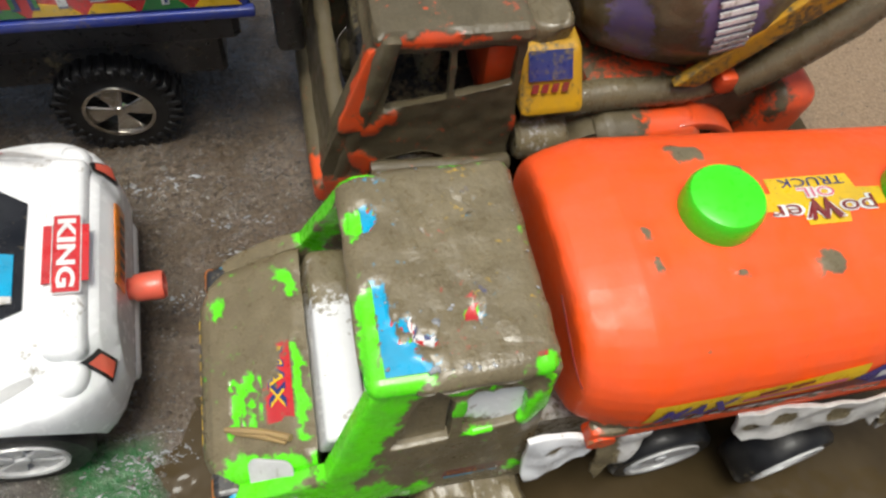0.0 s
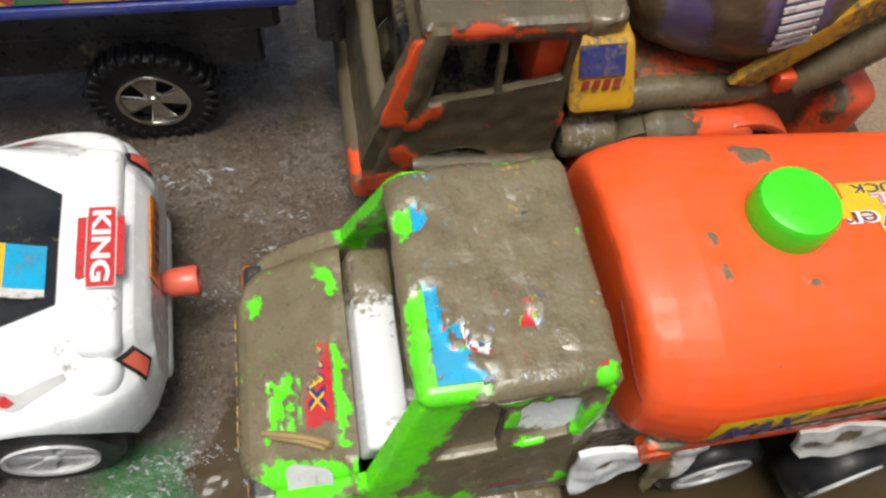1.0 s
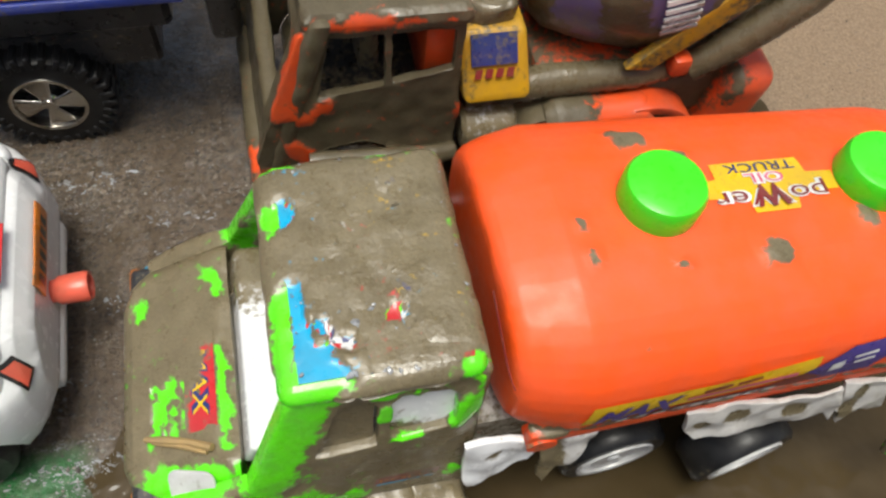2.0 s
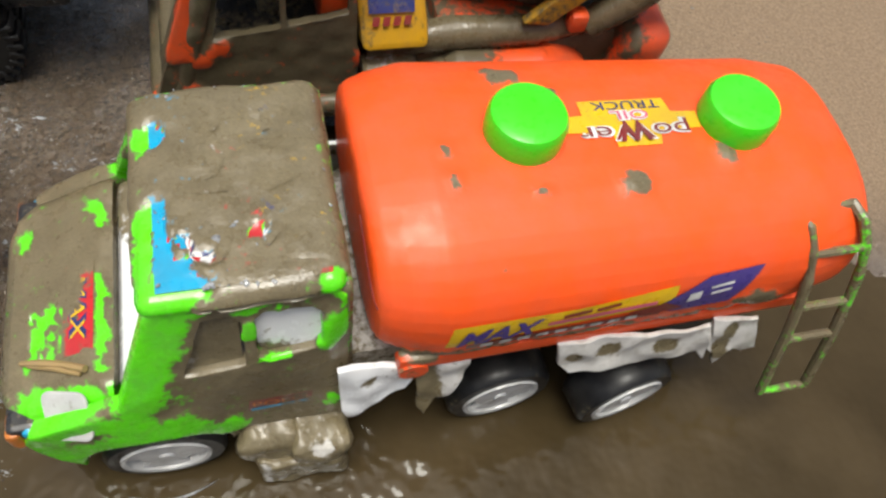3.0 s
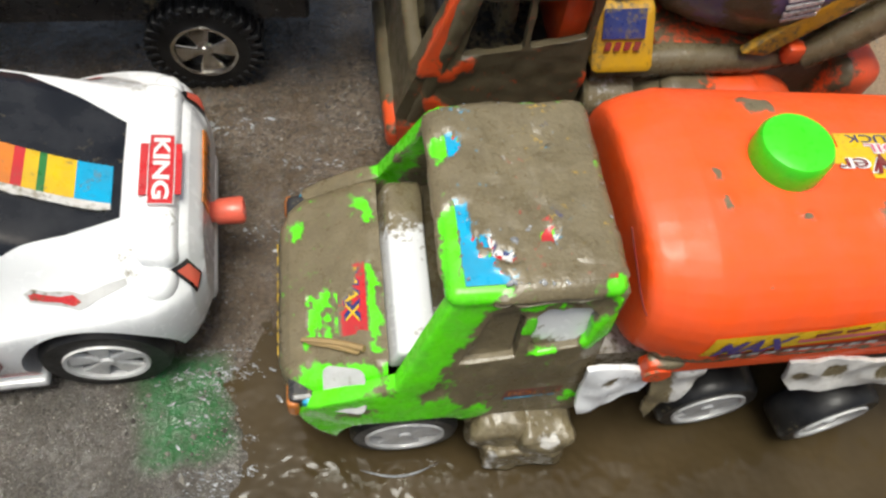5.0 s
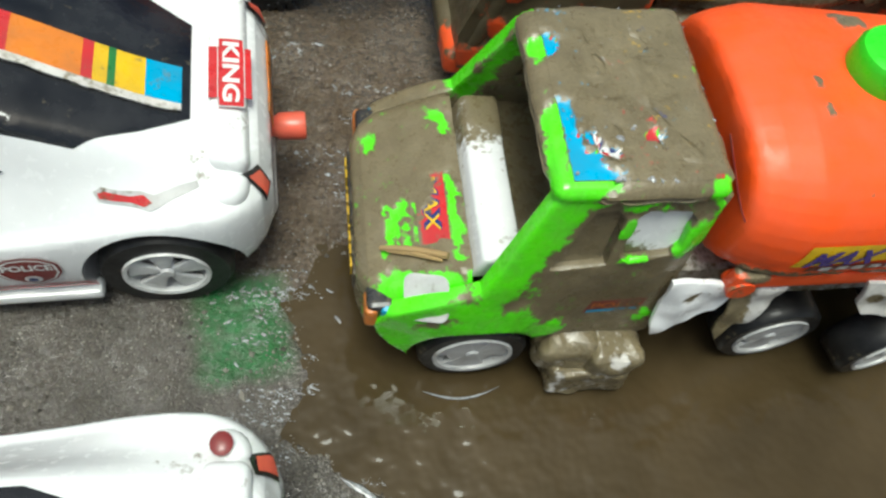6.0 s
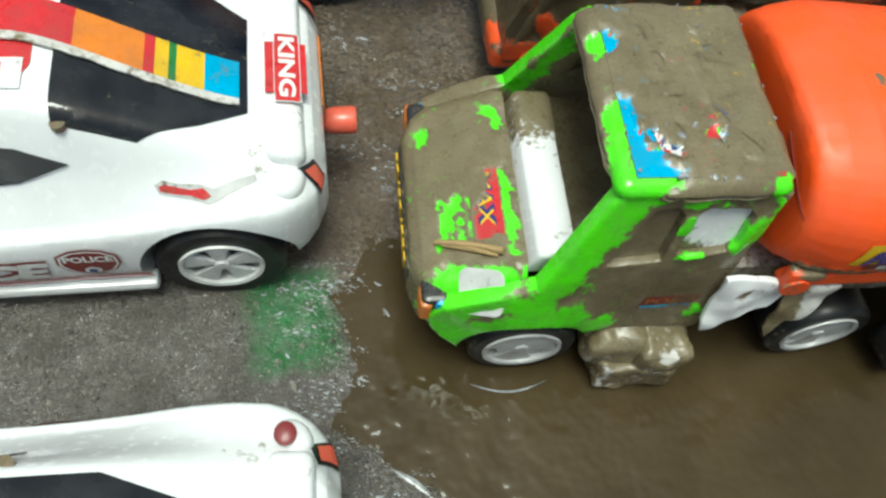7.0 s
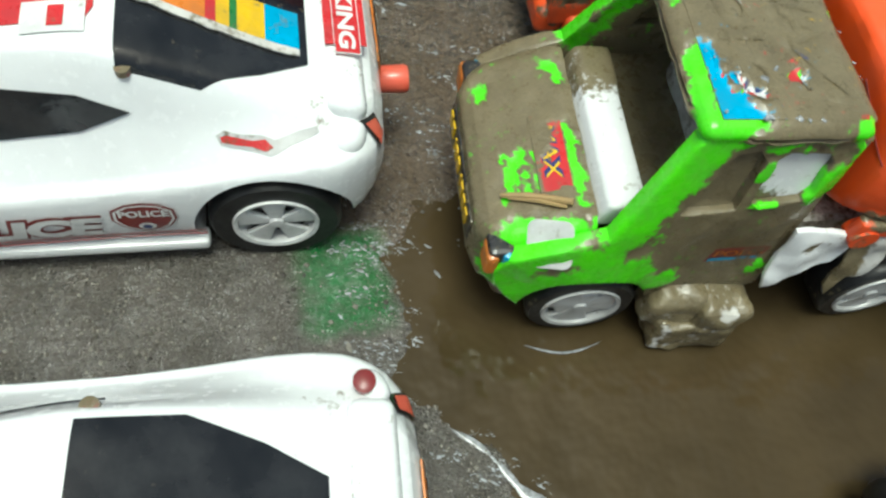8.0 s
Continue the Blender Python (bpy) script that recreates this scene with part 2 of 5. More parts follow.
def slab(loops, depth, bevel=0.0):
    """A filled shape given thickness along z, from 0 to depth."""
    bm = flat(loops)
    faces = bm.faces[:]
    ext = bmesh.ops.extrude_face_region(bm, geom=faces)
    for g in ext["geom"]:
        if isinstance(g, bmesh.types.BMVert):
            g.co.z += depth
    bmesh.ops.recalc_face_normals(bm, faces=bm.faces[:])
    if bevel:
        bm.normal_update()
        es = [e for e in bm.edges if len(e.link_faces) == 2 and e.calc_face_angle(0) > 1.0 and abs(e.verts[0].co.z - e.verts[1].co.z) < 1e-7]
        bmesh.ops.bevel(bm, geom=es, offset=bevel, segments=2, profile=0.5, affect="EDGES")
    return bm


def arc(cx, cy, r, a0, a1, n=14):
    return [(cx + r * math.cos(radians(a0 + (a1 - a0) * i / n)), cy + r * math.sin(radians(a0 + (a1 - a0) * i / n))) for i in range(n + 1)]


def rounded(x0, x1, y0, y1, r, n=4):
    return arc(x1 - r, y0 + r, r, -90, 0, n) + arc(x1 - r, y1 - r, r, 0, 90, n) + arc(x0 + r, y1 - r, r, 90, 180, n) + arc(x0 + r, y0 + r, r, 180, 270, n)


def text_bm(words, height, width=None, grow=0.0, shear=0.0):
    """Flat letters, centred, in the xy plane."""
    cu = bpy.data.curves.new("t", "FONT")
    cu.body, cu.size, cu.align_x, cu.align_y, cu.offset, cu.shear = words, height * 1.35, "CENTER", "CENTER", grow, shear
    cu.resolution_u = 3
    ob = new("t", cu)
    bpy.context.view_layer.update()
    me = bpy.data.meshes.new_from_object(ob.evaluated_get(bpy.context.evaluated_depsgraph_get()))
    bm = bmesh.new()
    bm.from_mesh(me)
    bpy.data.objects.remove(ob)
    bpy.data.meshes.remove(me)
    bpy.data.curves.remove(cu)
    xs, ys = [v.co.x for v in bm.verts], [v.co.y for v in bm.verts]
    cx, cy, w = (min(xs) + max(xs)) / 2, (min(ys) + max(ys)) / 2, max(xs) - min(xs)
    k = width / w if width else 1.0
    for v in bm.verts:
        v.co.x, v.co.y = (v.co.x - cx) * k, v.co.y - cy
    bmesh.ops.remove_doubles(bm, verts=bm.verts[:], dist=1e-6)
    return bm


def placed(bm, at, u, v, lift=0.0, shell=None, step=0.004, bend=None):
    """Lays a flat shape at a place, its x along u and its y along v; with shell, pressed on to that surface."""
    at, u, v = Vector(at), Vector(u).normalized(), Vector(v).normalized()
    n = u.cross(v)
    if shell or bend:
        densify(bm, step)
    for w in bm.verts:
        p = at + u * w.co.x + v * w.co.y
        if shell:
            hit = shell.ray_cast(p + n * 0.06, -n, 0.2)[0]
            if hit:
                p = hit
        w.co = p + n * (lift + w.co.z)
        if bend:
            w.co = bend(w.co)
    return bm


def shell_of(bm):
    return BVHTree.FromBMesh(bm)


def cut(bm, cutter):
    """bm with cutter's volume taken away."""
    obs = []
    for b in (bm, cutter):
        bmesh.ops.recalc_face_normals(b, faces=b.faces[:])
        me = bpy.data.meshes.new("tmp")
        b.to_mesh(me)
        b.free()
        obs.append(new("tmp", me))
    mod = obs[0].modifiers.new("cut", "BOOLEAN")
    mod.operation, mod.object, mod.solver = "DIFFERENCE", obs[1], "EXACT"
    bpy.context.view_layer.update()
    me = bpy.data.meshes.new_from_object(obs[0].evaluated_get(bpy.context.evaluated_depsgraph_get()))
    out = bmesh.new()
    out.from_mesh(me)
    for o in obs:
        bpy.data.objects.remove(o)
    bpy.data.meshes.remove(me)
    return out


def curve_through(values, x):
    """Smooth value at x from (x, value) pairs."""
    xs, vs = [a for a, _ in values], [b for _, b in values]
    i = max(1, min(len(xs) - 1, next((k for k, a in enumerate(xs) if a >= x), len(xs) - 1)))
    t = (x - xs[i - 1]) / (xs[i] - xs[i - 1])
    m0 = (vs[i] - vs[max(i - 2, 0)]) / (xs[i] - xs[max(i - 2, 0)])
    m1 = (vs[min(i + 1, len(vs) - 1)] - vs[i - 1]) / (xs[min(i + 1, len(xs) - 1)] - xs[i - 1])
    h = xs[i] - xs[i - 1]
    return (2 * t**3 - 3 * t**2 + 1) * vs[i - 1] + (t**3 - 2 * t**2 + t) * h * m0 + (-2 * t**3 + 3 * t**2) * vs[i] + (t**3 - t**2) * h * m1


def wheel(parent, x, y, r, width, rim_r, rim_mat, spokes, turn=0.0, out=-1, treads=0, mud=None, name="wheel", z=None, spread=0.0, phase=20):
    """A toy wheel whose outer face looks along out * y."""
    hub = new(name)
    hub.parent = parent
    hub.matrix_basis = pose(x, y, r if z is None else z, 0, 0, turn)
    s = out
    prof = [(rim_r, 0.0), (r * 0.93, 0.0), (r, -0.12 * width), (r, -0.88 * width), (r * 0.93, -width), (rim_r, -width)]
    tyre = lathe([(a, -s * -h if s > 0 else -h) for a, h in prof], 40, "y")
    part("tyre", tyre, RUBBER, hub, "black rubber tyre", mud=mud, step=0.006)
    if treads:
        flip = -1 if s > 0 else 1
        for y0, y1, low, off in ((-0.0006, width * 0.45, 0.0055, 0.0), (width * 0.5, width * 0.97, 0.0008, math.pi / treads)):
            block = box(-0.0016, 0.0016, min(flip * y0, flip * y1), max(flip * y0, flip * y1), r - low, r + 0.0016, 0.0006, 1)
            shared = mesh_of(block, "tread_block", RUBBER)
            for i in range(treads):
                ob = new("tread_block", shared)
                ob.parent = hub
                ob.matrix_basis = Matrix.Rotation(2 * math.pi * i / treads + off, 4, "Y")
    f = (lambda h: h) if s < 0 else (lambda h: -h)
    lip = lathe([(rim_r * 0.86, f(0.0035)), (rim_r * 0.9, f(-0.0006)), (rim_r * 1.0, f(-0.0010)), (rim_r * 1.03, f(0.0008)), (rim_r * 1.0, f(width * 0.6)), (rim_r * 0.86, f(width * 0.6))], 40, "y")
    hub_r = 0.24 if spread else 0.60
    pieces = [lip, lathe([(0.0, f(0.0004)), (rim_r * hub_r, f(0.0008)), (rim_r * (hub_r + 0.06), f(0.0018)), (rim_r * (hub_r + 0.06), f(0.0038)), (0.0, f(0.0038))], 28, "y"), lathe([(0.0, f(-0.0004)), (rim_r * 0.15, f(-0.0004)), (rim_r * 0.2, f(0.0012)), (rim_r * 0.2, f(0.004)), (0.0, f(0.004))], 20, "y")]
    for i in range(spokes):
        a0 = 360 * i / spokes + phase
        w_out, w_in = (80 * spread / spokes, 125 * spread / spokes) if spread else (115 / spokes, 185 / spokes)
        lp = arc(0, 0, rim_r * 0.88, a0 - w_out, a0 + w_out, 5) + [(rim_r * 0.2 * math.cos(radians(a0 + w_in)), rim_r * 0.2 * math.sin(radians(a0 + w_in))), (rim_r * 0.2 * math.cos(radians(a0 - w_in)), rim_r * 0.2 * math.sin(radians(a0 - w_in)))]
        sp = slab([lp], 0.002, 0.0004)
        sp.transform(Matrix(((1, 0, 0, 0), (0, 0, -s if s > 0 else 1, f(0.0005) if s < 0 else f(0.0025) + 0.002), (0, 1, 0, 0), (0, 0, 0, 1))))
        pieces.append(sp)
    part("rim", join(*pieces), rim_mat, hub, mud=mud, step=0.005, thick=0.0003)
    part("hub_well", lathe([(0.0, f(0.005)), (rim_r * 0.9, f(0.005)), (rim_r * 0.9, f(0.008)), (0.0, f(0.008))], 24, "y"), BLACK, hub)
    return hub

# ---- ground ----


def shore(x, y):
    """How deep the ground lies under the puddle, in metres: positive is under water."""
    edge = -0.072 + 0.007 * noise.noise(Vector((y * 30, 3.1, 0))) + 0.004 * noise.noise(Vector((y * 90, 7.7, 0)))
    if y < -0.02:
        edge += (-0.02 - y) * 1.05
    if y > 0.05:
        edge += (y - 0.05) * 1.3
    d = x - edge
    far = 0.21 + 0.02 * noise.noise(Vector((x * 20, 1.7, 0)))
    side = 0.31 + 0.12 * max(0.0, 0.1 - y) + 0.06 * smooth(0.09, 0.03, y) + 0.02 * noise.noise(Vector((y * 25, 5.2, 0)))
    return min(d, far - y, side - x, y + 0.6)


def ground_height(x, y):
    d = shore(x, y)
    h = -0.004 * smooth(-0.01, 0.03, d) + 0.0016 * smooth(0.0, -0.05, d)
    h += 0.0011 * noise.noise(Vector((x * 45, y * 45, 0.3))) + 0.0006 * noise.noise(Vector((x * 160, y * 160, 1.3)))
    return h


def build_ground():
    def axis(a, b, step):
        mid = list(np.arange(a, b + 1e-9, step))
        lo, hi, g = [], [], step
        p, q = a, b
        while q - b < 300:
            g *= 1.28
            p, q = p - g, q + g
            lo.insert(0, p)
            hi.append(q)
        return lo + mid + hi
    xs, ys = axis(-0.32, 0.46, 0.0028), axis(-0.24, 0.46, 0.0028)
    verts, faces, wet, green, silt = [], [], [], [], []
    nx = len(xs)
    for y in ys:
        for x in xs:
            inside = -0.33 < x < 0.47 and -0.25 < y < 0.47
            verts.append((x, y, ground_height(x, y) if inside else 0.0))
            n1 = noise.noise(Vector((x * 40, y * 40, 2))) + 0.5 * noise.noise(Vector((x * 120, y * 120, 5)))
            wet.append(1 - smooth(-0.01, 0.05, (x - 0.285) + (y - 0.16) * 0.25 + 0.012 * n1) * smooth(0.02, 0.1, y))
            g = (1 - smooth(0.012, 0.027, abs(x + 0.0985 + 0.10 * (y - 0.03)) + 0.005 * n1)) * smooth(-0.002, 0.012, y + 0.006 * n1) * (1 - smooth(0.05, 0.06, y))
            green.append(g)
            silt.append(smooth(0.02, 0.07, y + 0.25 * (x + 0.08) + 0.012 * n1) if x < 0.3 else 0.6)
            # away from the toys the yard dries out unevenly
            away = smooth(0.42, 0.75, math.hypot(x - 0.07, y - 0.1))
            patch = 0.5 + 0.5 * noise.noise(Vector((x * 1.3, y * 1.3, 6))) + 0.3 * noise.noise(Vector((x * 6, y * 6, 2)))
            wet[-1] += (min(1.0, max(0.0, patch)) - wet[-1]) * away
            silt[-1] += (0.55 - silt[-1]) * away
    for j in range(len(ys) - 1):
        for i in range(nx - 1):
            a = j * nx + i
            faces.append((a, a + 1, a + nx + 1, a + nx))
    me = bpy.data.meshes.new("ground")
    me.from_pydata(verts, [], faces)
    for key, vals in (("wet", wet), ("green", green), ("silt", silt)):
        me.attributes.new(key, "FLOAT", "POINT").data.foreach_set("value", vals)
    me.polygons.foreach_set("use_smooth", [True] * len(me.polygons))
    me.materials.append(GROUND)
    tagged(new("ground", me), "wet grey-brown concrete yard with silt and a green stain", "ground", kind="structure")


build_ground()


def build_water():
    bm = bmesh.new()
    bmesh.ops.create_grid(bm, x_segments=60, y_segments=60, size=0.5, matrix=Matrix.Translation((0.13, 0.0, 0)))
    for v in bm.verts:
        v.co = Vector((0.13 + (v.co.x - 0.13) * 0.62, -0.12 + v.co.y * 0.82, -0.0004 + 0.0002 * nz(v.co, 30)))
    for v in list(bm.verts):
        if shore(v.co.x, v.co.y) < -0.03:
            bm.verts.remove(v)
    ob = part("water", bm, WATER)
    tagged(ob, "shallow brown muddy puddle round the toy tanker", "water", kind="structure")


build_water()

# ---- toy tanker ----
tanker = thing("toy_tanker_truck", 0, 0, 0, "lime green toy tanker truck with orange tank, cab caked in mud", "toy truck")

CLEAN_CAB = [
    ((0.000, 0.008, 0.074), (0.019, 0.014, 0.129), 0.009),
    ((0.0145, 0.012, 0.131), (0.0145, 0.044, 0.132), 0.0029),
    ((0.0145, 0.068, 0.132), (0.0150, 0.076, 0.132), 0.0024),
    ((0.018, 0.0105, 0.126), (0.052, 0.0105, 0.122), 0.0028),
    ((0.0215, 0.022, 0.133), (0.0195, 0.046, 0.133), 0.0032),
    ((0.023, 0.018, 0.133), (0.029, 0.0175, 0.133), 0.0042),
    ((0.025, 0.022, 0.133), (0.0265, 0.026, 0.133), 0.0026),
    ((0.0195, 0.070, 0.133), (0.0205, 0.077, 0.133), 0.0028),
    ((0.0275, 0.0335, 0.133), (0.0295, 0.0275, 0.133), 0.0022),
    ((0.0295, 0.0275, 0.133), (0.0335, 0.0265, 0.133), 0.0022),
    ((0.0475, 0.0345, 0.133), (0.0515, 0.0325, 0.133), 0.0024),
    ((0.0705, 0.0145, 0.130), (0.0735, 0.016, 0.118), 0.0045),
    ((0.050, 0.099, 0.132), (0.064, 0.099, 0.132), 0.0042),
    ((-0.036, 0.003, 0.034), (0.010, 0.000, 0.054), 0.013),
    ((-0.040, 0.010, 0.045), (-0.030, 0.010, 0.066), 0.010),
    ((-0.018, 0.010, 0.070), (0.000, 0.006, 0.064), 0.009),
    ((-0.0095, 0.020, 0.078), (-0.0100, 0.062, 0.078), 0.0019),
    ((-0.010, 0.082, 0.078), (-0.012, 0.088, 0.078), 0.003),
    ((0.020, 0.002, 0.040), (0.030, 0.002, 0.046), 0.006),
    ((0.0665, 0.009, 0.101), (0.0700, 0.011, 0.110), 0.0052),
    ((0.0415, 0.009, 0.108), (0.0425, 0.011, 0.116), 0.0024),
    ((0.066, 0.002, 0.052), (0.067, 0.002, 0.054), 0.004),
    ((0.046, 0.006, 0.0955), (0.053, 0.007, 0.0960), 0.0018),
    ((0.000, 0.104, 0.080), (0.018, 0.097, 0.126), 0.007),
    ((-0.041, 0.080, 0.065), (-0.040, 0.084, 0.065), 0.003),
    ((-0.038, 0.028, 0.067), (-0.030, 0.047, 0.070), 0.002),
]
GROOVES = [((-0.0385 + 0.0036 * i, 0.030 - 0.001 * i, 0.0655 + 0.0014 * i), (-0.0385 + 0.0036 * i, 0.047 + 0.001 * i, 0.0655 + 0.0014 * i), 0.0010) for i in range(5)]


def cab_mud(p, n):
    v = 0.92 + 0.22 * nz(p, 70) + 0.10 * nz(p, 220)
    v -= 0.95 * near(p, CLEAN_CAB + GROOVES)
    return v


def build_cab():
    hole1 = [(0.020, 0.0915), (0.0385, 0.0935), (0.0395, 0.116), (0.036, 0.1195), (0.0295, 0.1185)]
    hole2 = [(0.0445, 0.098), (0.0475, 0.0955), (0.062, 0.0980), (0.0645, 0.1010), (0.0650, 0.1150), (0.062, 0.1185), (0.048, 0.1190), (0.045, 0.116)]
    outline = [(-0.0285, 0.0275), (-0.0350, 0.0345), (-0.0405, 0.0430), (-0.0420, 0.052), (-0.037, 0.063), (-0.022, 0.071), (-0.004, 0.079), (0.0130, 0.124), (0.018, 0.129), (0.068, 0.129), (0.0735, 0.123), (0.0755, 0.038), (0.071, 0.033), (0.032, 0.031), (0.027, 0.026)]
    outline += arc(0, 0.024, 0.0275, 0, 180, 16)[1:-1] + [(-0.0274, 0.0255)]
    for name, side in (("side_panel", 0), ("side_panel", 1)):
        bm = slab([outline, hole1, hole2], 0.007, 0.0012)
        for v in bm.verts:
            x, z, d = v.co
            bulge = 0.004 * smooth(0.076, 0.05, z) * smooth(0.034, 0.0, abs(x)) if d < 0.0035 else 0.0
            y = 0.003 + d + max(0.0, z - 0.078) * 0.22 - bulge + 0.004 * smooth(-0.03, -0.047, x)
            v.co = (x, y if side == 0 else 0.110 - y, z)
        part(name, bm, GREEN, tanker, "lime green side panel smeared with mud", mud=cab_mud, step=0.0026)
    rings = []
    for x, y0, z0, z1 in ((-0.0475, 0.030, 0.042, 0.055), (-0.0468, 0.022, 0.036, 0.0605), (-0.043, 0.014, 0.031, 0.0645), (-0.036, 0.0105, 0.025, 0.0672), (-0.022, 0.0095, 0.021, 0.0725), (-0.010, 0.0095, 0.021, 0.0772), (-0.006, 0.0095, 0.021, 0.0777)):
        rings.append([(x, a, b) for a, b in rounded(y0, 0.110 - y0, z0, z1, 0.006)])
    nose = ring_skin(rings)
    part("nose", nose, GREEN, tanker, "lime green bonnet under a coat of grey-brown mud", mud=cab_mud, step=0.0022)
    part("roof", box(0.0120, 0.0738, 0.0128, 0.0945, 0.124, 0.1318, 0.0046, 3), GREEN, tanker, "lime green cab roof buried under wet mud", mud=cab_mud, step=0.0016, thick=0.0014)
    part("rear_wall", box(0.0705, 0.0750, 0.009, 0.101, 0.034, 0.126, 0.001, 1, lambda c: Vector((c.x, c.y if c.z < 0.1 else 0.055 + (c.y - 0.055) * 0.88, c.z))), GREEN, tanker, mud=lambda p, n: 0.75 + 0.3 * nz(p, 60), step=0.006)
    part("dashboard", box(-0.0065, 0.0085, 0.016, 0.094, 0.068, 0.0825, 0.0022, 3, lambda c: Vector((c.x + (0.005 if c.z > 0.07 else 0), c.y, c.z))), WHITE, tanker, "white dashboard splashed with mud", mud=lambda p, n: 0.14 + 0.42 * nz(p, 48) + 0.15 * nz(p, 160) + 0.75 * smooth(0.062, 0.085, p.y), step=0.003)
    bm = bmesh.new()
    bmesh.ops.create_grid(bm, x_segments=24, y_segments=30, size=0.5)
    for v in bm.verts:
        x, y = 0.004 + (v.co.x + 0.5) * 0.068, 0.0105 + (v.co.y + 0.5) * 0.089
        v.co = (x, y, 0.074 + 0.008 * smooth(0.03, 0.07, x) + 0.003 * nz((x, y, 0), 60))
    part("mud_filling", bm, MUD, tanker, "wet mud filling the cab")
    part("seat", box(0.040, 0.068, 0.020, 0.090, 0.070, 0.104, 0.005, 3), WHITE_DIRTY, tanker, "dirty white seat block", mud=lambda p, n: 0.45 + 0.5 * nz(p, 50), step=0.004)
    for side in (0, 1):
        for loop, mat, label, lvl in ((hole1, WHITE_DIRTY, "window pane hidden by a mud film", 1.05), (hole2, WHITE, "milky white window pane with mud at its edges", 0.22)):
            cxm, czm = sum(a for a, _ in loop) / len(loop), sum(b for _, b in loop) / len(loop)
            bm = slab([[(cxm + (a - cxm) * 1.06, czm + (b - czm) * 1.06) for a, b in loop]], 0.0012)
            for v in bm.verts:
                x, z, d = v.co
                y = 0.0068 + d + max(0.0, z - 0.078) * 0.22
                v.co = (x, y if side == 0 else 0.110 - y, z)
            part("window_pane", bm, mat, tanker, label, mud=lambda p, n, lvl=lvl: lvl + 0.4 * nz(p, 60) + 0.5 * smooth(0.103, 0.094, p.z) * (lvl < 0.5), step=0.003, thick=0.0006)
    # bumper strip with unreadable yellow characters
    strip = part("front_strip", box(-0.0490, -0.0462, 0.026, 0.086, 0.0425, 0.0560, 0.001, 2), BLACK, tanker, "black strip with yellow characters", mud=lambda p, n: 0.3 + 0.35 * nz(p, 90), step=0.004, thick=0.0004)
    for i in range(9):
        y = 0.031 + i * 0.0061
        part("character_bar", box(-0.0496, -0.0489, y, y + (0.0042 if i not in (3, 6) else 0.0015), 0.046, 0.0530), S_YELLOW, strip)
    part("bumper", box(-0.040, -0.029, 0.012, 0.098, 0.014, 0.034, 0.005, 3, lambda c: Vector((c.x + (0.006 if c.z < 0.02 else 0), c.y, c.z))), WHITE_DIRTY, tanker, "muddy pale bumper", mud=lambda p, n: 0.55 + 0.4 * nz(p, 60), step=0.005)
    # headlights: printed orange and blue lamps at both corners
    for side in (0, 1):
        lamp = None
        for name, mat, x0, x1, y0, y1, z0, z1 in (("lamp_housing", BLACK, -0.0448, -0.0335, 0.0072, 0.0185, 0.0475, 0.0640), ("indicator", S_ORANGE, -0.0456, -0.0402, 0.0058, 0.0170, 0.0490, 0.0622), ("headlamp", S_BLUE, -0.0398, -0.0345, 0.0058, 0.0165, 0.0505, 0.0635)):
            b = box(x0, x1, y0, y1, z0, z1, 0.0022, 2)
            if side:
                for v in b.verts:
                    v.co.y = 0.110 - v.co.y
            ob = part(name, b, mat, lamp or tanker, mud=lambda p, n: 0.25 + 0.3 * nz(p, 120), step=0.003, thick=0.0003)
            lamp = lamp or ob
        if side:
            continue
        b = slab([rounded(-0.0088, 0.0088, -0.0100, 0.0090, 0.0038)], 0.0012, 0.0004)
        b.transform(Matrix.Translation((-0.0225, 0.0092, 0.0685)) @ Matrix.Rotation(radians(46), 4, "X") @ Matrix.Rotation(radians(-24), 4, "Y"))
        part("lamp_panel", b, RIM_GREY, tanker, "grey-white lamp panel", mud=lambda p, n: 0.2 + 0.3 * nz(p, 150), step=0.002, thick=0.0003)
    # twig lying on the bonnet
    tw = thing("dry_stem", 0, 0, 0, "dry straw-coloured stem stuck on the muddy bonnet", "twig")
    part("stem", tube([(-0.0385, 0.0305, 0.0685), (-0.030, 0.0275, 0.0725), (-0.022, 0.0245, 0.0755), (-0.0145, 0.0205, 0.0790)], [0.0010, 0.0016, 0.0013, 0.0014], 7), TWIG, tw)
    part("stem_split", tube([(-0.036, 0.0285, 0.0695), (-0.026, 0.0245, 0.0738), (-0.0165, 0.0195, 0.0772)], [0.0006, 0.001, 0.0007], 6), TWIG, tw)


build_cab()


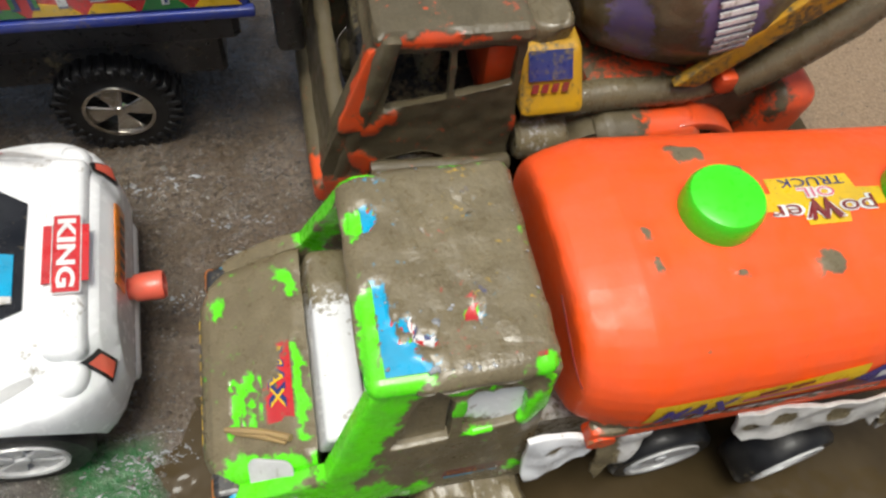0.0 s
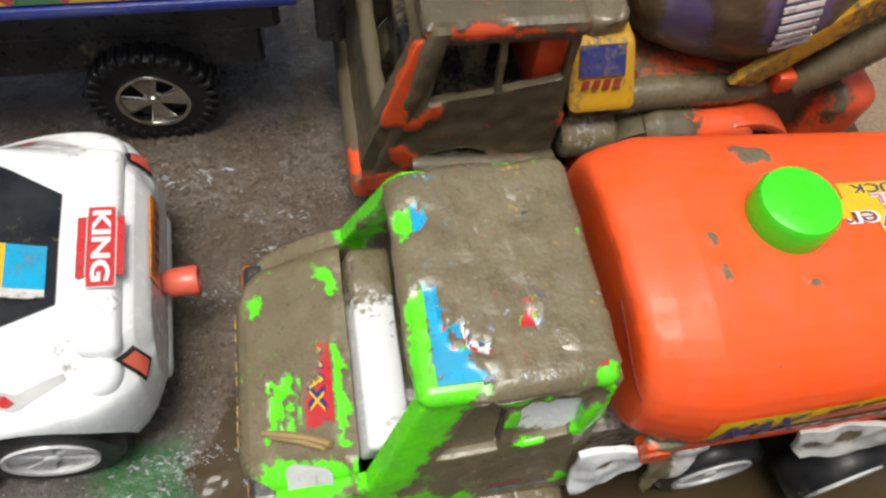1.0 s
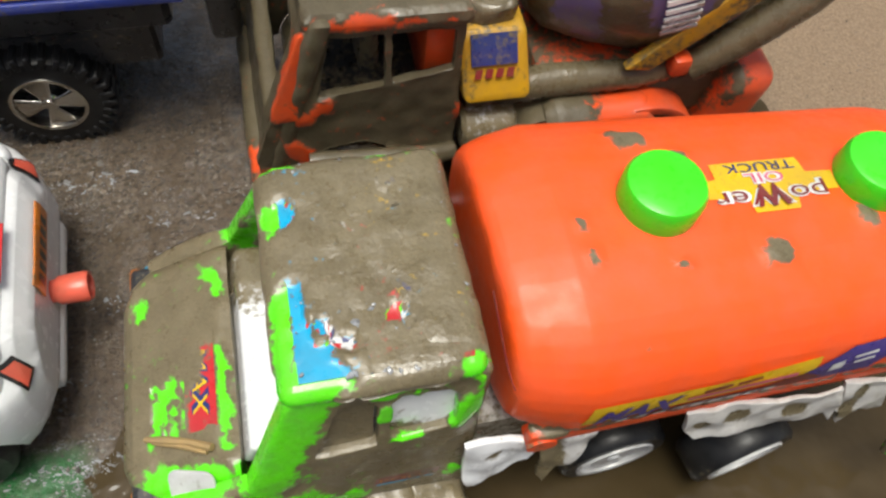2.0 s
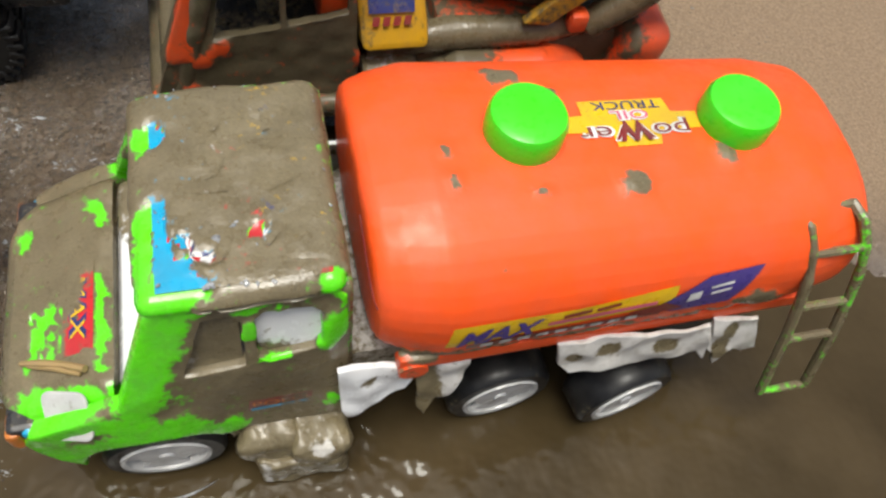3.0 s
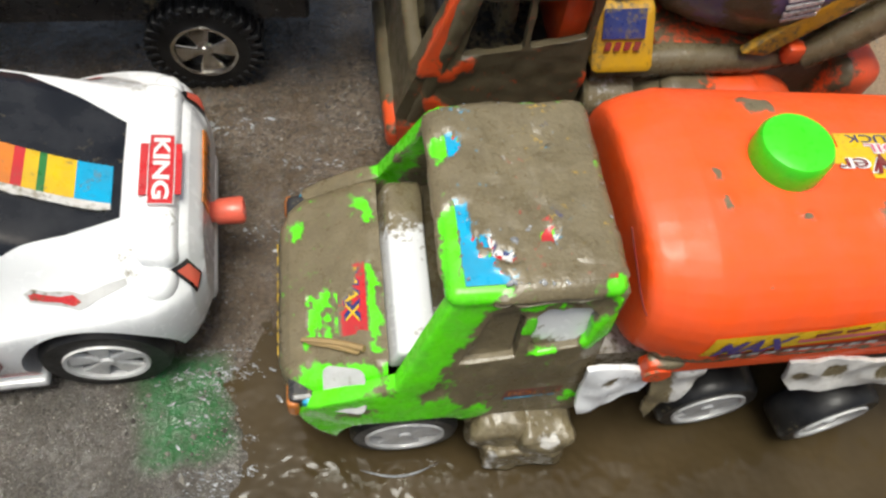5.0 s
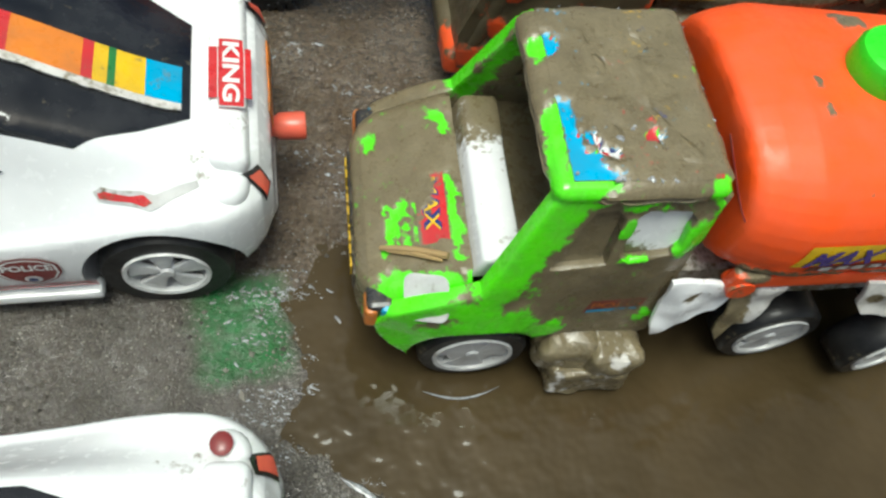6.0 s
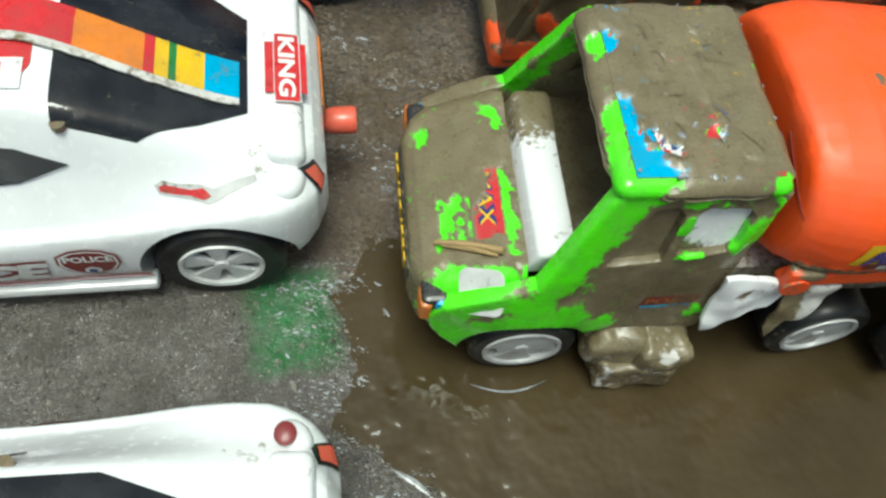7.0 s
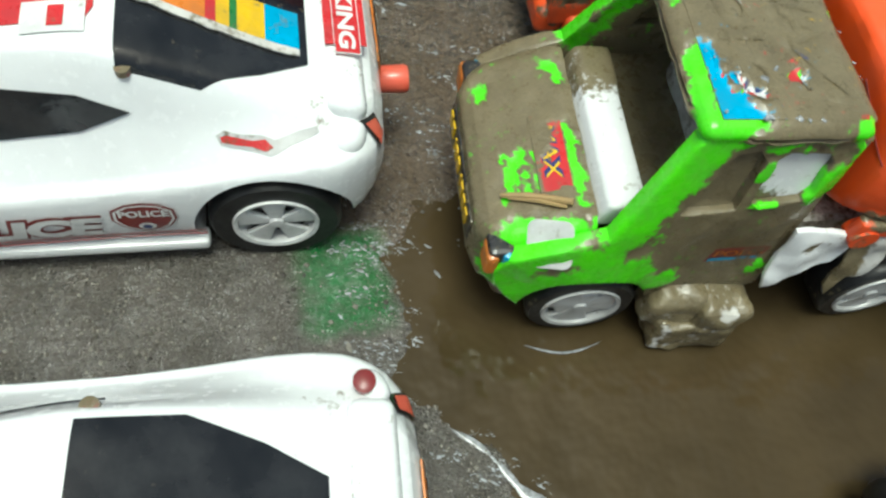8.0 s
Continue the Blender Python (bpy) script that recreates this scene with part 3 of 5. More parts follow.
def build_roof_print():
    """The printed sheet on the cab roof, with its letters, all under the same mud."""
    z = 0.1321
    x0, x1, y0, y1 = 0.0185, 0.0695, 0.0175, 0.0905
    m = dict(mud=cab_mud, step=0.0016, thick=0.0014)
    sheet = part("roof_print", box(x0, x1, y0, y1, z - 0.0008, z, 0, 0), S_RED, tanker, "printed blue, red and yellow roof sticker under mud", **m)
    blue = [(x0, y0), (x0 + 0.021, y0), (x0 + 0.017, y0 + 0.02), (x0 + 0.0165, y0 + 0.045), (x0 + 0.012, y1), (x0, y1)]
    part("blue_field", placed(slab([blue], 0.0003), (0, 0, z), (1, 0, 0), (0, 1, 0)), S_BLUE, sheet, **m)
    yel = [(x1, y0 + 0.004), (x1, y1), (x1 - 0.024, y1), (x1 - 0.026, y0 + 0.06), (x1 - 0.02, y0 + 0.03), (x1 - 0.012, y0 + 0.006)]
    part("yellow_field", placed(slab([yel], 0.0003), (0, 0, z), (1, 0, 0), (0, 1, 0)), S_YELLOW, sheet, **m)
    for words, x, h, w, mats in (("POLO", 0.0345, 0.0125, 0.062, (S_NAVY, S_WHITE, S_RED)), ("MAX", 0.0575, 0.013, 0.058, (S_WHITE, S_BLUE, S_NAVY))):
        for k, (mat, grow) in enumerate(zip(mats, (0.0010, 0.0008, 0.0))):
            b = text_bm(words, h, w, grow, 0.15 if words == "MAX" else 0)
            part("letters", placed(b, (x, 0.0545, z + 0.0004 + 0.00012 * k), (0, -1, 0), (1, 0, 0)), mat, sheet, mud=cab_mud, step=0.004, thick=0.0014)
    # bonnet sticker
    def on_hood(c):
        return Vector((c.x, c.y, 0.0772 + (c.x + 0.010) * 0.4 + 0.0008 + (c.z - 0.08)))
    def hood_mud(p, n):
        return 0.94 + 0.3 * nz(p, 90) - 0.7 * near(p, [((-0.0135, 0.029, 0.077), (-0.0135, 0.056, 0.077), 0.004), ((-0.019, 0.030, 0.074), (-0.018, 0.042, 0.074), 0.004)])
    hs = part("bonnet_print", placed(slab([[(-0.0235, 0.0285), (-0.0125, 0.0285), (-0.0125, 0.064), (-0.0235, 0.064)]], 0.0003), (0, 0, 0.08), (1, 0, 0), (0, 1, 0), bend=on_hood), S_RED, tanker, "red bonnet sticker smeared with mud", mud=hood_mud, step=0.002, thick=0.0006)
    for k, (mat, grow) in enumerate(((S_NAVY, 0.0006), (S_YELLOW, 0.0))):
        part("letters", placed(text_bm("MAX", 0.0058, 0.026, grow, 0.2), (-0.0182, 0.046, 0.0804 + 0.0002 * k), (0, -1, 0), (1, 0, 0), bend=on_hood), mat, hs, mud=hood_mud, step=0.004, thick=0.0006)
    # door print
    near_side = ((1, 0, 0.03), (0, 0, 1))
    m = dict(mud=lambda p, n: 0.40 + 0.45 * nz(p, 80), step=0.003, thick=0.0)
    dp = part("door_print", placed(flat([[(0.037, 0.0655), (0.059, 0.0665), (0.060, 0.0765), (0.038, 0.0755)]]), (0, 0.0004, 0), *near_side), S_MAROON, tanker, "dark door sticker half hidden by mud", **m)
    part("letters", placed(text_bm("POLO", 0.0048, 0.019), (0.0485, 0.0001, 0.0732), *near_side), S_ORANGE, dp, **m)
    part("blue_line", placed(flat([[(0.038, 0.0660), (0.058, 0.0668), (0.058, 0.0692), (0.038, 0.0684)]]), (0, 0.0001, 0), *near_side), S_BLUE, dp, **m)


build_roof_print()


TANK_FALL = 0.058


def tank_ring(x, k, dz=0.0, n=44):
    """The tank's section at x, scaled by k."""
    out = []
    for i in range(n):
        a = 2 * math.pi * i / n
        c, s = math.cos(a), math.sin(a)
        e = 2 / 2.7
        w = 0.0565 - 0.030 * max(0.0, x - 0.09)
        y = 0.0552 + k * w * math.copysign(abs(c) ** e, c)
        z = 0.104 - TANK_FALL * (x - 0.1) + k * (0.0365 if s > 0 else 0.030) * math.copysign(abs(s) ** (2 / 2.4), s)
        out.append((x, y, z))
    return out


TANK_SPOTS = [((0.137, 0.086, 0.135), (0.141, 0.086, 0.135), 0.0055), ((0.174, 0.035, 0.134), (0.176, 0.035, 0.134), 0.0052), ((0.111, 0.040, 0.138), (0.112, 0.038, 0.138), 0.0030), ((0.112, 0.052, 0.139), (0.112, 0.052, 0.139), 0.0022),
              ((0.141, 0.034, 0.136), (0.141, 0.034, 0.136), 0.0022), ((0.152, 0.073, 0.137), (0.154, 0.073, 0.137), 0.004), ((0.212, 0.044, 0.133), (0.214, 0.043, 0.133), 0.0035),
              ((0.094, 0.004, 0.092), (0.100, 0.001, 0.090), 0.0045), ((0.10, -0.001, 0.093), (0.22, 0.002, 0.087), 0.0032), ((0.224, 0.004, 0.096), (0.236, 0.003, 0.088), 0.006), ((0.262, 0.03, 0.100), (0.266, 0.05, 0.088), 0.014), ((0.123, 0.012, 0.130), (0.123, 0.012, 0.130), 0.0015)]


def tank_mud(p, n):
    return 0.02 + 0.10 * nz(p, 60) + 0.95 * near(p, TANK_SPOTS) + 0.5 * smooth(0.081, 0.074, p.z + TANK_FALL * (p.x - 0.1))


def build_tank():
    rings = [tank_ring(x, k) for x, k in ((0.0815, 0.45), (0.0817, 0.72), (0.0822, 0.80), (0.0833, 0.850), (0.0860, 0.890), (0.0930, 0.940), (0.1020, 0.982), (0.1035, 0.990), (0.1050, 0.997), (0.1070, 1.0), (0.150, 1.0), (0.200, 1.0), (0.246, 1.0), (0.250, 0.997), (0.2535, 0.985), (0.267, 0.94), (0.270, 0.90), (0.2715, 0.80), (0.272, 0.55))]
    tank_bm = ring_skin(rings)
    shell = shell_of(tank_bm)
    tank = part("tank", tank_bm, ORANGE, tanker, "glossy orange plastic tank with a few mud spots", mud=tank_mud, step=0.003, thick=0.0012, sharp=60)
    crack = [(0.0905 + 0.0006 * math.sin(9 * t), 0.040 - 0.030 * t, 0.0) for t in np.linspace(0, 1, 9)]
    pts = [shell.ray_cast(Vector((x - 0.03, y, 0.126 - 0.010 * k / 8)), Vector((1, 0, 0)))[0] for k, (x, y, _) in enumerate(crack)]
    part("crack", tube([p - Vector((0.0002, 0, 0)) for p in pts if p], 0.0003, 5), S_MAROON, tank, "dark hairline crack")
    # flange along the foot of the tank
    for y0, y1 in ((0.0005, 0.006), (0.104, 0.1095)):
        part("flange", box(0.090, 0.262, y0, y1, 0.0805, 0.090, 0.0014, 2, lambda c: Vector((c.x, c.y + (0.0552 - c.y) * 0.5 * (c.x - 0.09), c.z - TANK_FALL * (c.x - 0.1)))), ORANGE, tank, mud=tank_mud, step=0.004)
    for y in (0.0035, 0.1065):
        part("lug", lathe([(0.0, -0.004), (0.0055, -0.004), (0.0055, 0.004), (0.0, 0.004)], 20, "y", (0.0955, y, 0.081)), ORANGE, tank, mud=lambda p, n: 0.3 + 0.4 * nz(p, 100), step=0.004)
    for x in (0.1395, 0.222):
        zt = 0.1393 - TANK_FALL * (x - 0.1)
        prof = [(0.0, zt - 0.004), (0.0135, zt - 0.004), (0.0139, zt), (0.0139, zt + 0.0095), (0.0128, zt + 0.0116), (0.0105, zt + 0.0124), (0.0, zt + 0.0126)]
        cap = part("filler_cap", lathe(prof, 40, "z", (x, 0.0575, 0)), CAP, tanker, "bright green round filler cap")
        part("mud_collar", lathe([(0.0136, zt - 0.002), (0.0158, zt - 0.001), (0.015, zt + 0.0006), (0.0136, zt + 0.001)], 30, "z", (x, 0.0575, 0)), ORANGE, cap)
    # top print, read from the far side
    m = dict(mud=lambda p, n: 0.12 + 0.25 * nz(p, 120), step=0.004, thick=0.0003)
    up = ((-1, 0, 0), (0, -1, 0))
    cx, cy = 0.181, 0.0585
    shape = [(-0.027, -0.004), (-0.0265, 0.0035), (-0.010, 0.004), (-0.0085, 0.0098), (0.0085, 0.0098), (0.009, 0.004), (0.0265, 0.003), (0.026, -0.004), (0.018, -0.0045), (0.018, -0.011), (-0.016, -0.011), (-0.017, -0.0045)]
    tp = part("top_print", placed(flat([shape]), (cx, cy, 0.137), *up, lift=0.0004, shell=shell), S_YELLOW, tank, "yellow printed sticker on the tank's top", **m)
    rows = (("poWer", 0.0065, 0.043, 0.0032, (S_WHITE, S_MAROON)), ("OIL", 0.0042, 0.015, -0.0035, (S_WHITE, S_PINK)), ("TRUCK", 0.0040, 0.027, -0.0082, (S_NAVY,)))
    for words, h, w, dy, mats in rows:
        for k, mat in enumerate(mats):
            g = 0.0005 if k == 0 and len(mats) > 1 else 0.0
            part("letters", placed(text_bm(words, h, w, g), (cx, cy - dy, 0.137), *up, lift=0.0007 + 0.0002 * k, shell=shell), mat, tp, **m)
    part("big_letter", placed(text_bm("W", 0.0088, 0.0125, 0.0004), (cx - 0.0008, cy - 0.0038, 0.137), *up, lift=0.0012, shell=shell), S_MAROON, tp, **m)
    # side banner
    side = ((1, 0, 0.0), (0, 0.42, 0.9))
    band = [(0.104, 0.000), (0.135, 0.0015), (0.188, 0.003), (0.188, 0.0105), (0.150, 0.0085), (0.106, 0.0095)]
    at = (0, 0.0, 0.1030)
    sb = part("side_print", placed(flat([[(x, y * 1.3 - 0.002) for x, y in band]]), at, *side, lift=0.0005, shell=shell), S_YELLOW, tank, "yellow and violet banner along the tank's side", **m)
    part("violet_field", placed(flat([[(0.180, 0.0005), (0.191, -0.0045), (0.214, -0.0040), (0.222, 0.0145), (0.200, 0.0135)]]), at, *side, lift=0.0007, shell=shell), S_PURPLE, sb, **m)
    part("dark_tip", placed(flat([[(0.170, 0.0005), (0.184, -0.003), (0.194, -0.002), (0.185, 0.0035)]]), at, *side, lift=0.0009, shell=shell), S_MAROON, sb, **m)
    part("red_line", placed(flat([[(0.140, 0.0025), (0.181, 0.0035), (0.181, 0.0057), (0.140, 0.0046)]]), at, *side, lift=0.0009, shell=shell), S_PINK, sb, **m)
    part("letters", placed(text_bm("MAX", 0.0085, 0.031, 0.0004, 0.35), (0.123, 0, 0.1065), (1, 0, 0.02), (0, 0.42, 0.9), lift=0.001, shell=shell), S_PURPLE, sb, **m)
    strip = part("lower_strip", placed(flat([[(0.112, -0.0062), (0.186, -0.0050), (0.184, -0.0012), (0.112, -0.0022)]]), at, *side, lift=0.0006, shell=shell), S_MAROON, sb, mud=lambda p, n: 0.34 + 0.3 * nz(p, 120), step=0.004, thick=0.0003)
    for i in range(9):
        x = 0.117 + i * 0.0068
        part("print_bar", placed(flat([[(x, -0.0054 + 0.0001 * i), (x + 0.0044, -0.0054 + 0.0001 * i), (x + 0.0044, -0.0026 + 0.0001 * i), (x, -0.0026 + 0.0001 * i)]]), at, *side, lift=0.0009, shell=shell), S_WHITE, sb, mud=lambda p, n: 0.40 + 0.3 * nz(p, 120), step=0.004, thick=0.0003)
    for i, (x, y, w, h) in enumerate(((0.145, 0.0058, 0.010, 0.0016), (0.157, 0.0064, 0.009, 0.0016), (0.2015, 0.0072, 0.009, 0.0014), (0.2025, 0.0038, 0.008, 0.0014), (0.1935, 0.0016, 0.005, 0.0045))):
        part("print_bar", placed(flat([[(x, y), (x + w, y + 0.001), (x + w, y + h + 0.001), (x, y + h)]]), at, *side, lift=0.0011, shell=shell), S_MAROON if x < 0.17 else S_WHITE, sb, **m)


build_tank()


def build_chassis():
    part("frame_rail", box(0.060, 0.262, 0.014, 0.096, 0.046, 0.074, 0.002, 1), WHITE_DIRTY, tanker, "pale chassis coated with brown mud", mud=lambda p, n: 0.55 + 0.4 * nz(p, 40), step=0.007)
    plates = (
        ("white mudguard plate with a mud spot", WHITE, 0.003, [(0.069, 0.082), (0.099, 0.080), (0.0985, 0.070), (0.094, 0.062), (0.086, 0.057), (0.079, 0.050), (0.0725, 0.044), (0.070, 0.052)], [((0.080, 0.003, 0.070), (0.081, 0.003, 0.071), 0.0030)], 0.03),
        ("torn white skirt flap streaked with mud", WHITE_DIRTY, 0.002, [(0.097, 0.078), (0.118, 0.077), (0.1165, 0.064), (0.112, 0.055), (0.107, 0.053), (0.1025, 0.040), (0.099, 0.046)], [((0.101, 0.002, 0.074), (0.103, 0.002, 0.046), 0.0055)], 0.16),
        ("long white skirt plate with round mud spots", WHITE_DIRTY, 0.000, [(0.151, 0.081), (0.217, 0.076), (0.221, 0.064), (0.223, 0.050), (0.217, 0.057), (0.205, 0.055), (0.186, 0.057), (0.160, 0.058), (0.154, 0.066)], [((0.160, 0.0, 0.070), (0.161, 0.0, 0.070), 0.0038), ((0.174, 0.0, 0.071), (0.175, 0.0, 0.070), 0.0042), ((0.199, 0.0, 0.068), (0.201, 0.0, 0.067), 0.0052)], 0.10),
        ("torn white skirt end bent outwards", WHITE_DIRTY, 0.002, [(0.219, 0.076), (0.241, 0.073), (0.249, 0.050), (0.243, 0.047), (0.238, 0.051), (0.233, 0.039), (0.228, 0.051), (0.224, 0.055)], [((0.229, 0.002, 0.070), (0.232, 0.002, 0.048), 0.0040)], 0.14),
    )
    for label, mat, y0, loop, spots, level in plates:
        for side in (0, 1):
            b = slab([loop], 0.0022, 0.0004)
            densify(b, 0.003)
            for v in b.verts:
                x, z, d = v.co
                c = Vector((x, y0 + d - 0.16 * (0.078 - z), z))
                c = Vector((c.x, c.y + 0.0022 * nz(c, 95), c.z + 0.0014 * nz(c, 90, 3)))
                v.co = c if side == 0 else Vector((c.x, 0.110 - c.y, c.z))
            part("skirt_plate", b, mat, tanker, label, mud=lambda p, n, spots=spots, level=level: level + 0.30 * nz(p, 75) + 0.9 * near(Vector((p.x, spots[0][0][1], p.z)), spots), step=0.004, thick=0.0005)
    # side fuel box clogged with mud
    b = join(box(0.036, 0.0705, -0.011, 0.012, 0.002, 0.024, 0.002, 2), box(0.050, 0.071, -0.010, 0.012, 0.018, 0.036, 0.003, 2), box(0.030, 0.052, -0.005, 0.012, 0.016, 0.037, 0.004, 3))
    densify(b, 0.0028)
    for v in b.verts:
        v.co += Vector((nz(v.co, 70), nz(v.co, 70, 4), nz(v.co, 70, 8))) * 0.0024 + Vector((nz(v.co, 190), nz(v.co, 190, 4), nz(v.co, 190, 8))) * 0.0012
    bare = [((0.0385, -0.013, 0.004), (0.0375, -0.012, 0.022), 0.0030), ((0.060, -0.010, 0.033), (0.064, -0.009, 0.034), 0.0028), ((0.043, -0.012, 0.006), (0.054, -0.012, 0.006), 0.0022)]
    part("fuel_box", b, WHITE_DIRTY, tanker, "pale fuel box clogged with wet mud", mud=lambda p, n: 0.92 + 0.3 * nz(p, 70) - 0.8 * near(p, bare), step=0.003)
    part("axle", lathe([(0.0, 0.004), (0.003, 0.004), (0.003, 0.106), (0.0, 0.106)], 12, "y", (0.0012, 0, 0.024)), BLACK, tanker)
    wm = lambda p, n: 0.10 + 0.35 * nz(p, 80)
    for x, dy, turn in ((0.0012, 0.0015, 0), (0.140, 0.002, 4), (0.196, -0.009, 10)):
        wheel(tanker, x, dy, 0.0235, 0.018, 0.0170, RIM_GREY, 3, turn, mud=wm)
        wheel(tanker, x, 0.110 - dy, 0.0235, 0.018, 0.0170, RIM_GREY, 3, 180 - turn, mud=wm)
    for x in (0.140, 0.196):
        part("axle", lathe([(0.0, 0.01), (0.003, 0.01), (0.003, 0.1), (0.0, 0.1)], 12, "y", (x, 0, 0.024)), BLACK, tanker)
    # ladder
    lm = lambda p, n: 0.80 + 0.5 * nz(p, 60)
    ladder = new("ladder")
    ladder.parent = tanker
    tagged(ladder, "green plastic ladder streaked with mud")
    path = [(0.026, 0.120), (0.022, 0.1235), (0.015, 0.122), (0.008, 0.114), (0.003, 0.103), (-0.002, 0.088), (-0.008, 0.069), (-0.013, 0.050), (-0.018, 0.031)]
    for x in (0.2360, 0.2590):
        part("rail", tube([(x + 0.0024 * i, y, z) for i, (y, z) in enumerate(path)], 0.0019, 8), GREEN, ladder, mud=lm, step=0.004, thick=0.0003)
    for i in (1, 3, 5, 6, 8):
        y, z = path[i]
        part("rung", tube([(0.2360 + 0.0024 * i, y, z), (0.2475 + 0.0024 * i, y, z), (0.2590 + 0.0024 * i, y, z)], 0.0016, 8), GREEN, ladder, mud=lm, step=0.004, thick=0.0003)


build_chassis()

# ---- toy cement mixer ----
mixer = thing("toy_cement_mixer", 0.0010, 0.1545, 0, "orange toy cement mixer truck thickly smeared with mud", "toy truck", size=(1.05, 1.1, 1.1))
MIX_CLEAN = [((0.034, 0.000, 0.117), (0.062, 0.000, 0.117), 0.005), ((0.029, 0.002, 0.112), (0.022, -0.001, 0.078), 0.0065), ((0.008, -0.006, 0.030), (0.062, -0.004, 0.038), 0.012), ((0.026, -0.002, 0.071), (0.038, -0.002, 0.078), 0.0045),
             ((0.002, 0.012, 0.055), (0.004, 0.010, 0.072), 0.0045), ((0.006, -0.002, 0.024), (0.008, 0.0, 0.036), 0.005), ((0.024, -0.001, 0.055), (0.028, -0.001, 0.05), 0.005), ((0.060, 0.000, 0.1165), (0.088, 0.000, 0.1165), 0.003), ((0.1, 0.0, 0.026), (0.104, 0.0, 0.046), 0.007),
             ((0.1, 0.0, 0.066), (0.116, 0.0, 0.066), 0.006), ((0.174, 0.0, 0.056), (0.214, 0.002, 0.062), 0.014), ((0.230, 0.0, 0.035), (0.245, 0.008, 0.066), 0.013), ((0.244, 0.02, 0.070), (0.246, 0.045, 0.070), 0.007), ((0.132, 0.0, 0.040), (0.148, 0.0, 0.044), 0.006), ((0.16, -0.003, 0.036), (0.205, -0.003, 0.05), 0.006)]


def mix_mud(p, n):
    return 0.95 + 0.28 * nz(p, 55) + 0.1 * nz(p, 190) - 0.85 * near(p, MIX_CLEAN)


def build_mixer():
    # side panels with door window, front panel, roof
    hole = [(0.037, 0.084), (0.062, 0.087), (0.062, 0.109), (0.043, 0.109)]
    hole2 = [(0.067, 0.088), (0.090, 0.092), (0.090, 0.109), (0.067, 0.109)]
    outline = [(0.009, 0.030), (0.006, 0.048), (0.014, 0.072), (0.030, 0.112), (0.036, 0.117), (0.091, 0.117), (0.096, 0.112), (0.096, 0.036), (0.091, 0.030)] + arc(0.05, 0.026, 0.027, 8, 172, 14)
    for side in (0, 1):
        bm = slab([outline, hole, hole2], 0.006, 0.001)
        for v in bm.verts:
            x, z, d = v.co
            y = d + max(0.0, z - 0.076) * 0.10
            v.co = (x, y if side == 0 else 0.100 - y, z)
        part("side_panel", bm, ORANGE_DEEP, mixer, "orange cab side under streaky mud", mud=mix_mud, step=0.003, thick=0.0014)
    part("roof", box(0.033, 0.0965, 0.003, 0.097, 0.113, 0.1195, 0.003, 2), ORANGE_DEEP, mixer, "orange cab roof coated with shiny mud", mud=mix_mud, step=0.0035, thick=0.0012)
    # front panel leans back; windscreen hole above
    lp = [(0.002, 0.0), (0.098, 0.0), (0.098, 0.098), (0.002, 0.098)]
    hole = [(0.010, 0.047), (0.090, 0.047), (0.086, 0.086), (0.014, 0.086)]
    bm = slab([lp, hole], 0.005, 0.001)
    for v in bm.verts:
        y, s, d = v.co
        z = 0.028 + s * 0.92
        x = (0.009 - 0.1 * min(s, 0.022)) + 0.40 * max(0.0, s - 0.022) + d - 0.005 * (1 - ((y - 0.05) / 0.05) ** 2)
        v.co = (x, y, z)
    part("front_panel", bm, ORANGE_DEEP, mixer, "orange cab front plastered with mud", mud=lambda p, n: max(mix_mud(p, n), 0.85 - 0.8 * near(p, [((0.004, 0.010, 0.050), (0.006, 0.010, 0.066), 0.006), ((0.008, 0.03, 0.034), (0.008, 0.05, 0.036), 0.005)])), step=0.0035, thick=0.0014)
    part("bumper", box(0.003, 0.018, 0.001, 0.099, 0.022, 0.036, 0.004, 3), ORANGE_DEEP, mixer, "orange bumper mostly under mud", mud=lambda p, n: 0.95 + 0.3 * nz(p, 50) - 0.9 * near(p, [((0.010, 0.001, 0.026), (0.008, 0.012, 0.03), 0.008)]), step=0.005)
    part("step_board", box(0.017, 0.046, -0.004, 0.008, 0.024, 0.036, 0.004, 3), ORANGE_DEEP, mixer, "orange step board below the cab door", mud=lambda p, n: 0.3 + 0.4 * nz(p, 60), step=0.004)
    part("sill_bar", tube([(0.030, -0.003, 0.050), (0.055, -0.003, 0.048), (0.085, -0.003, 0.046), (0.094, -0.001, 0.045)], 0.0035, 10), ORANGE_DEEP, mixer, mud=lambda p, n: 0.9 + 0.2 * nz(p, 60), step=0.005)
    part("interior", box(0.030, 0.092, 0.008, 0.092, 0.030, 0.074, 0.003, 2), BLACK, mixer, "dark muddy cab interior", mud=lambda p, n: 0.4 + 0.5 * nz(p, 40), step=0.006)
    part("seat", box(0.080, 0.094, 0.010, 0.088, 0.070, 0.108, 0.004, 2), ORANGE_DEEP, mixer, "orange seat block")
    part("seat_back_mud", box(0.055, 0.064, 0.02, 0.08, 0.072, 0.10, 0.004, 2), BLACK, mixer, mud=lambda p, n: 0.6 + 0.5 * nz(p, 50), step=0.005)
    # frame, fenders, tanks
    part("frame_bed", box(0.100, 0.250, 0.012, 0.088, 0.040, 0.062, 0.003, 2), ORANGE_DEEP, mixer, "chassis deck buried in mud", mud=lambda p, n: 0.95 + 0.2 * nz(p, 50), step=0.005, thick=0.002)
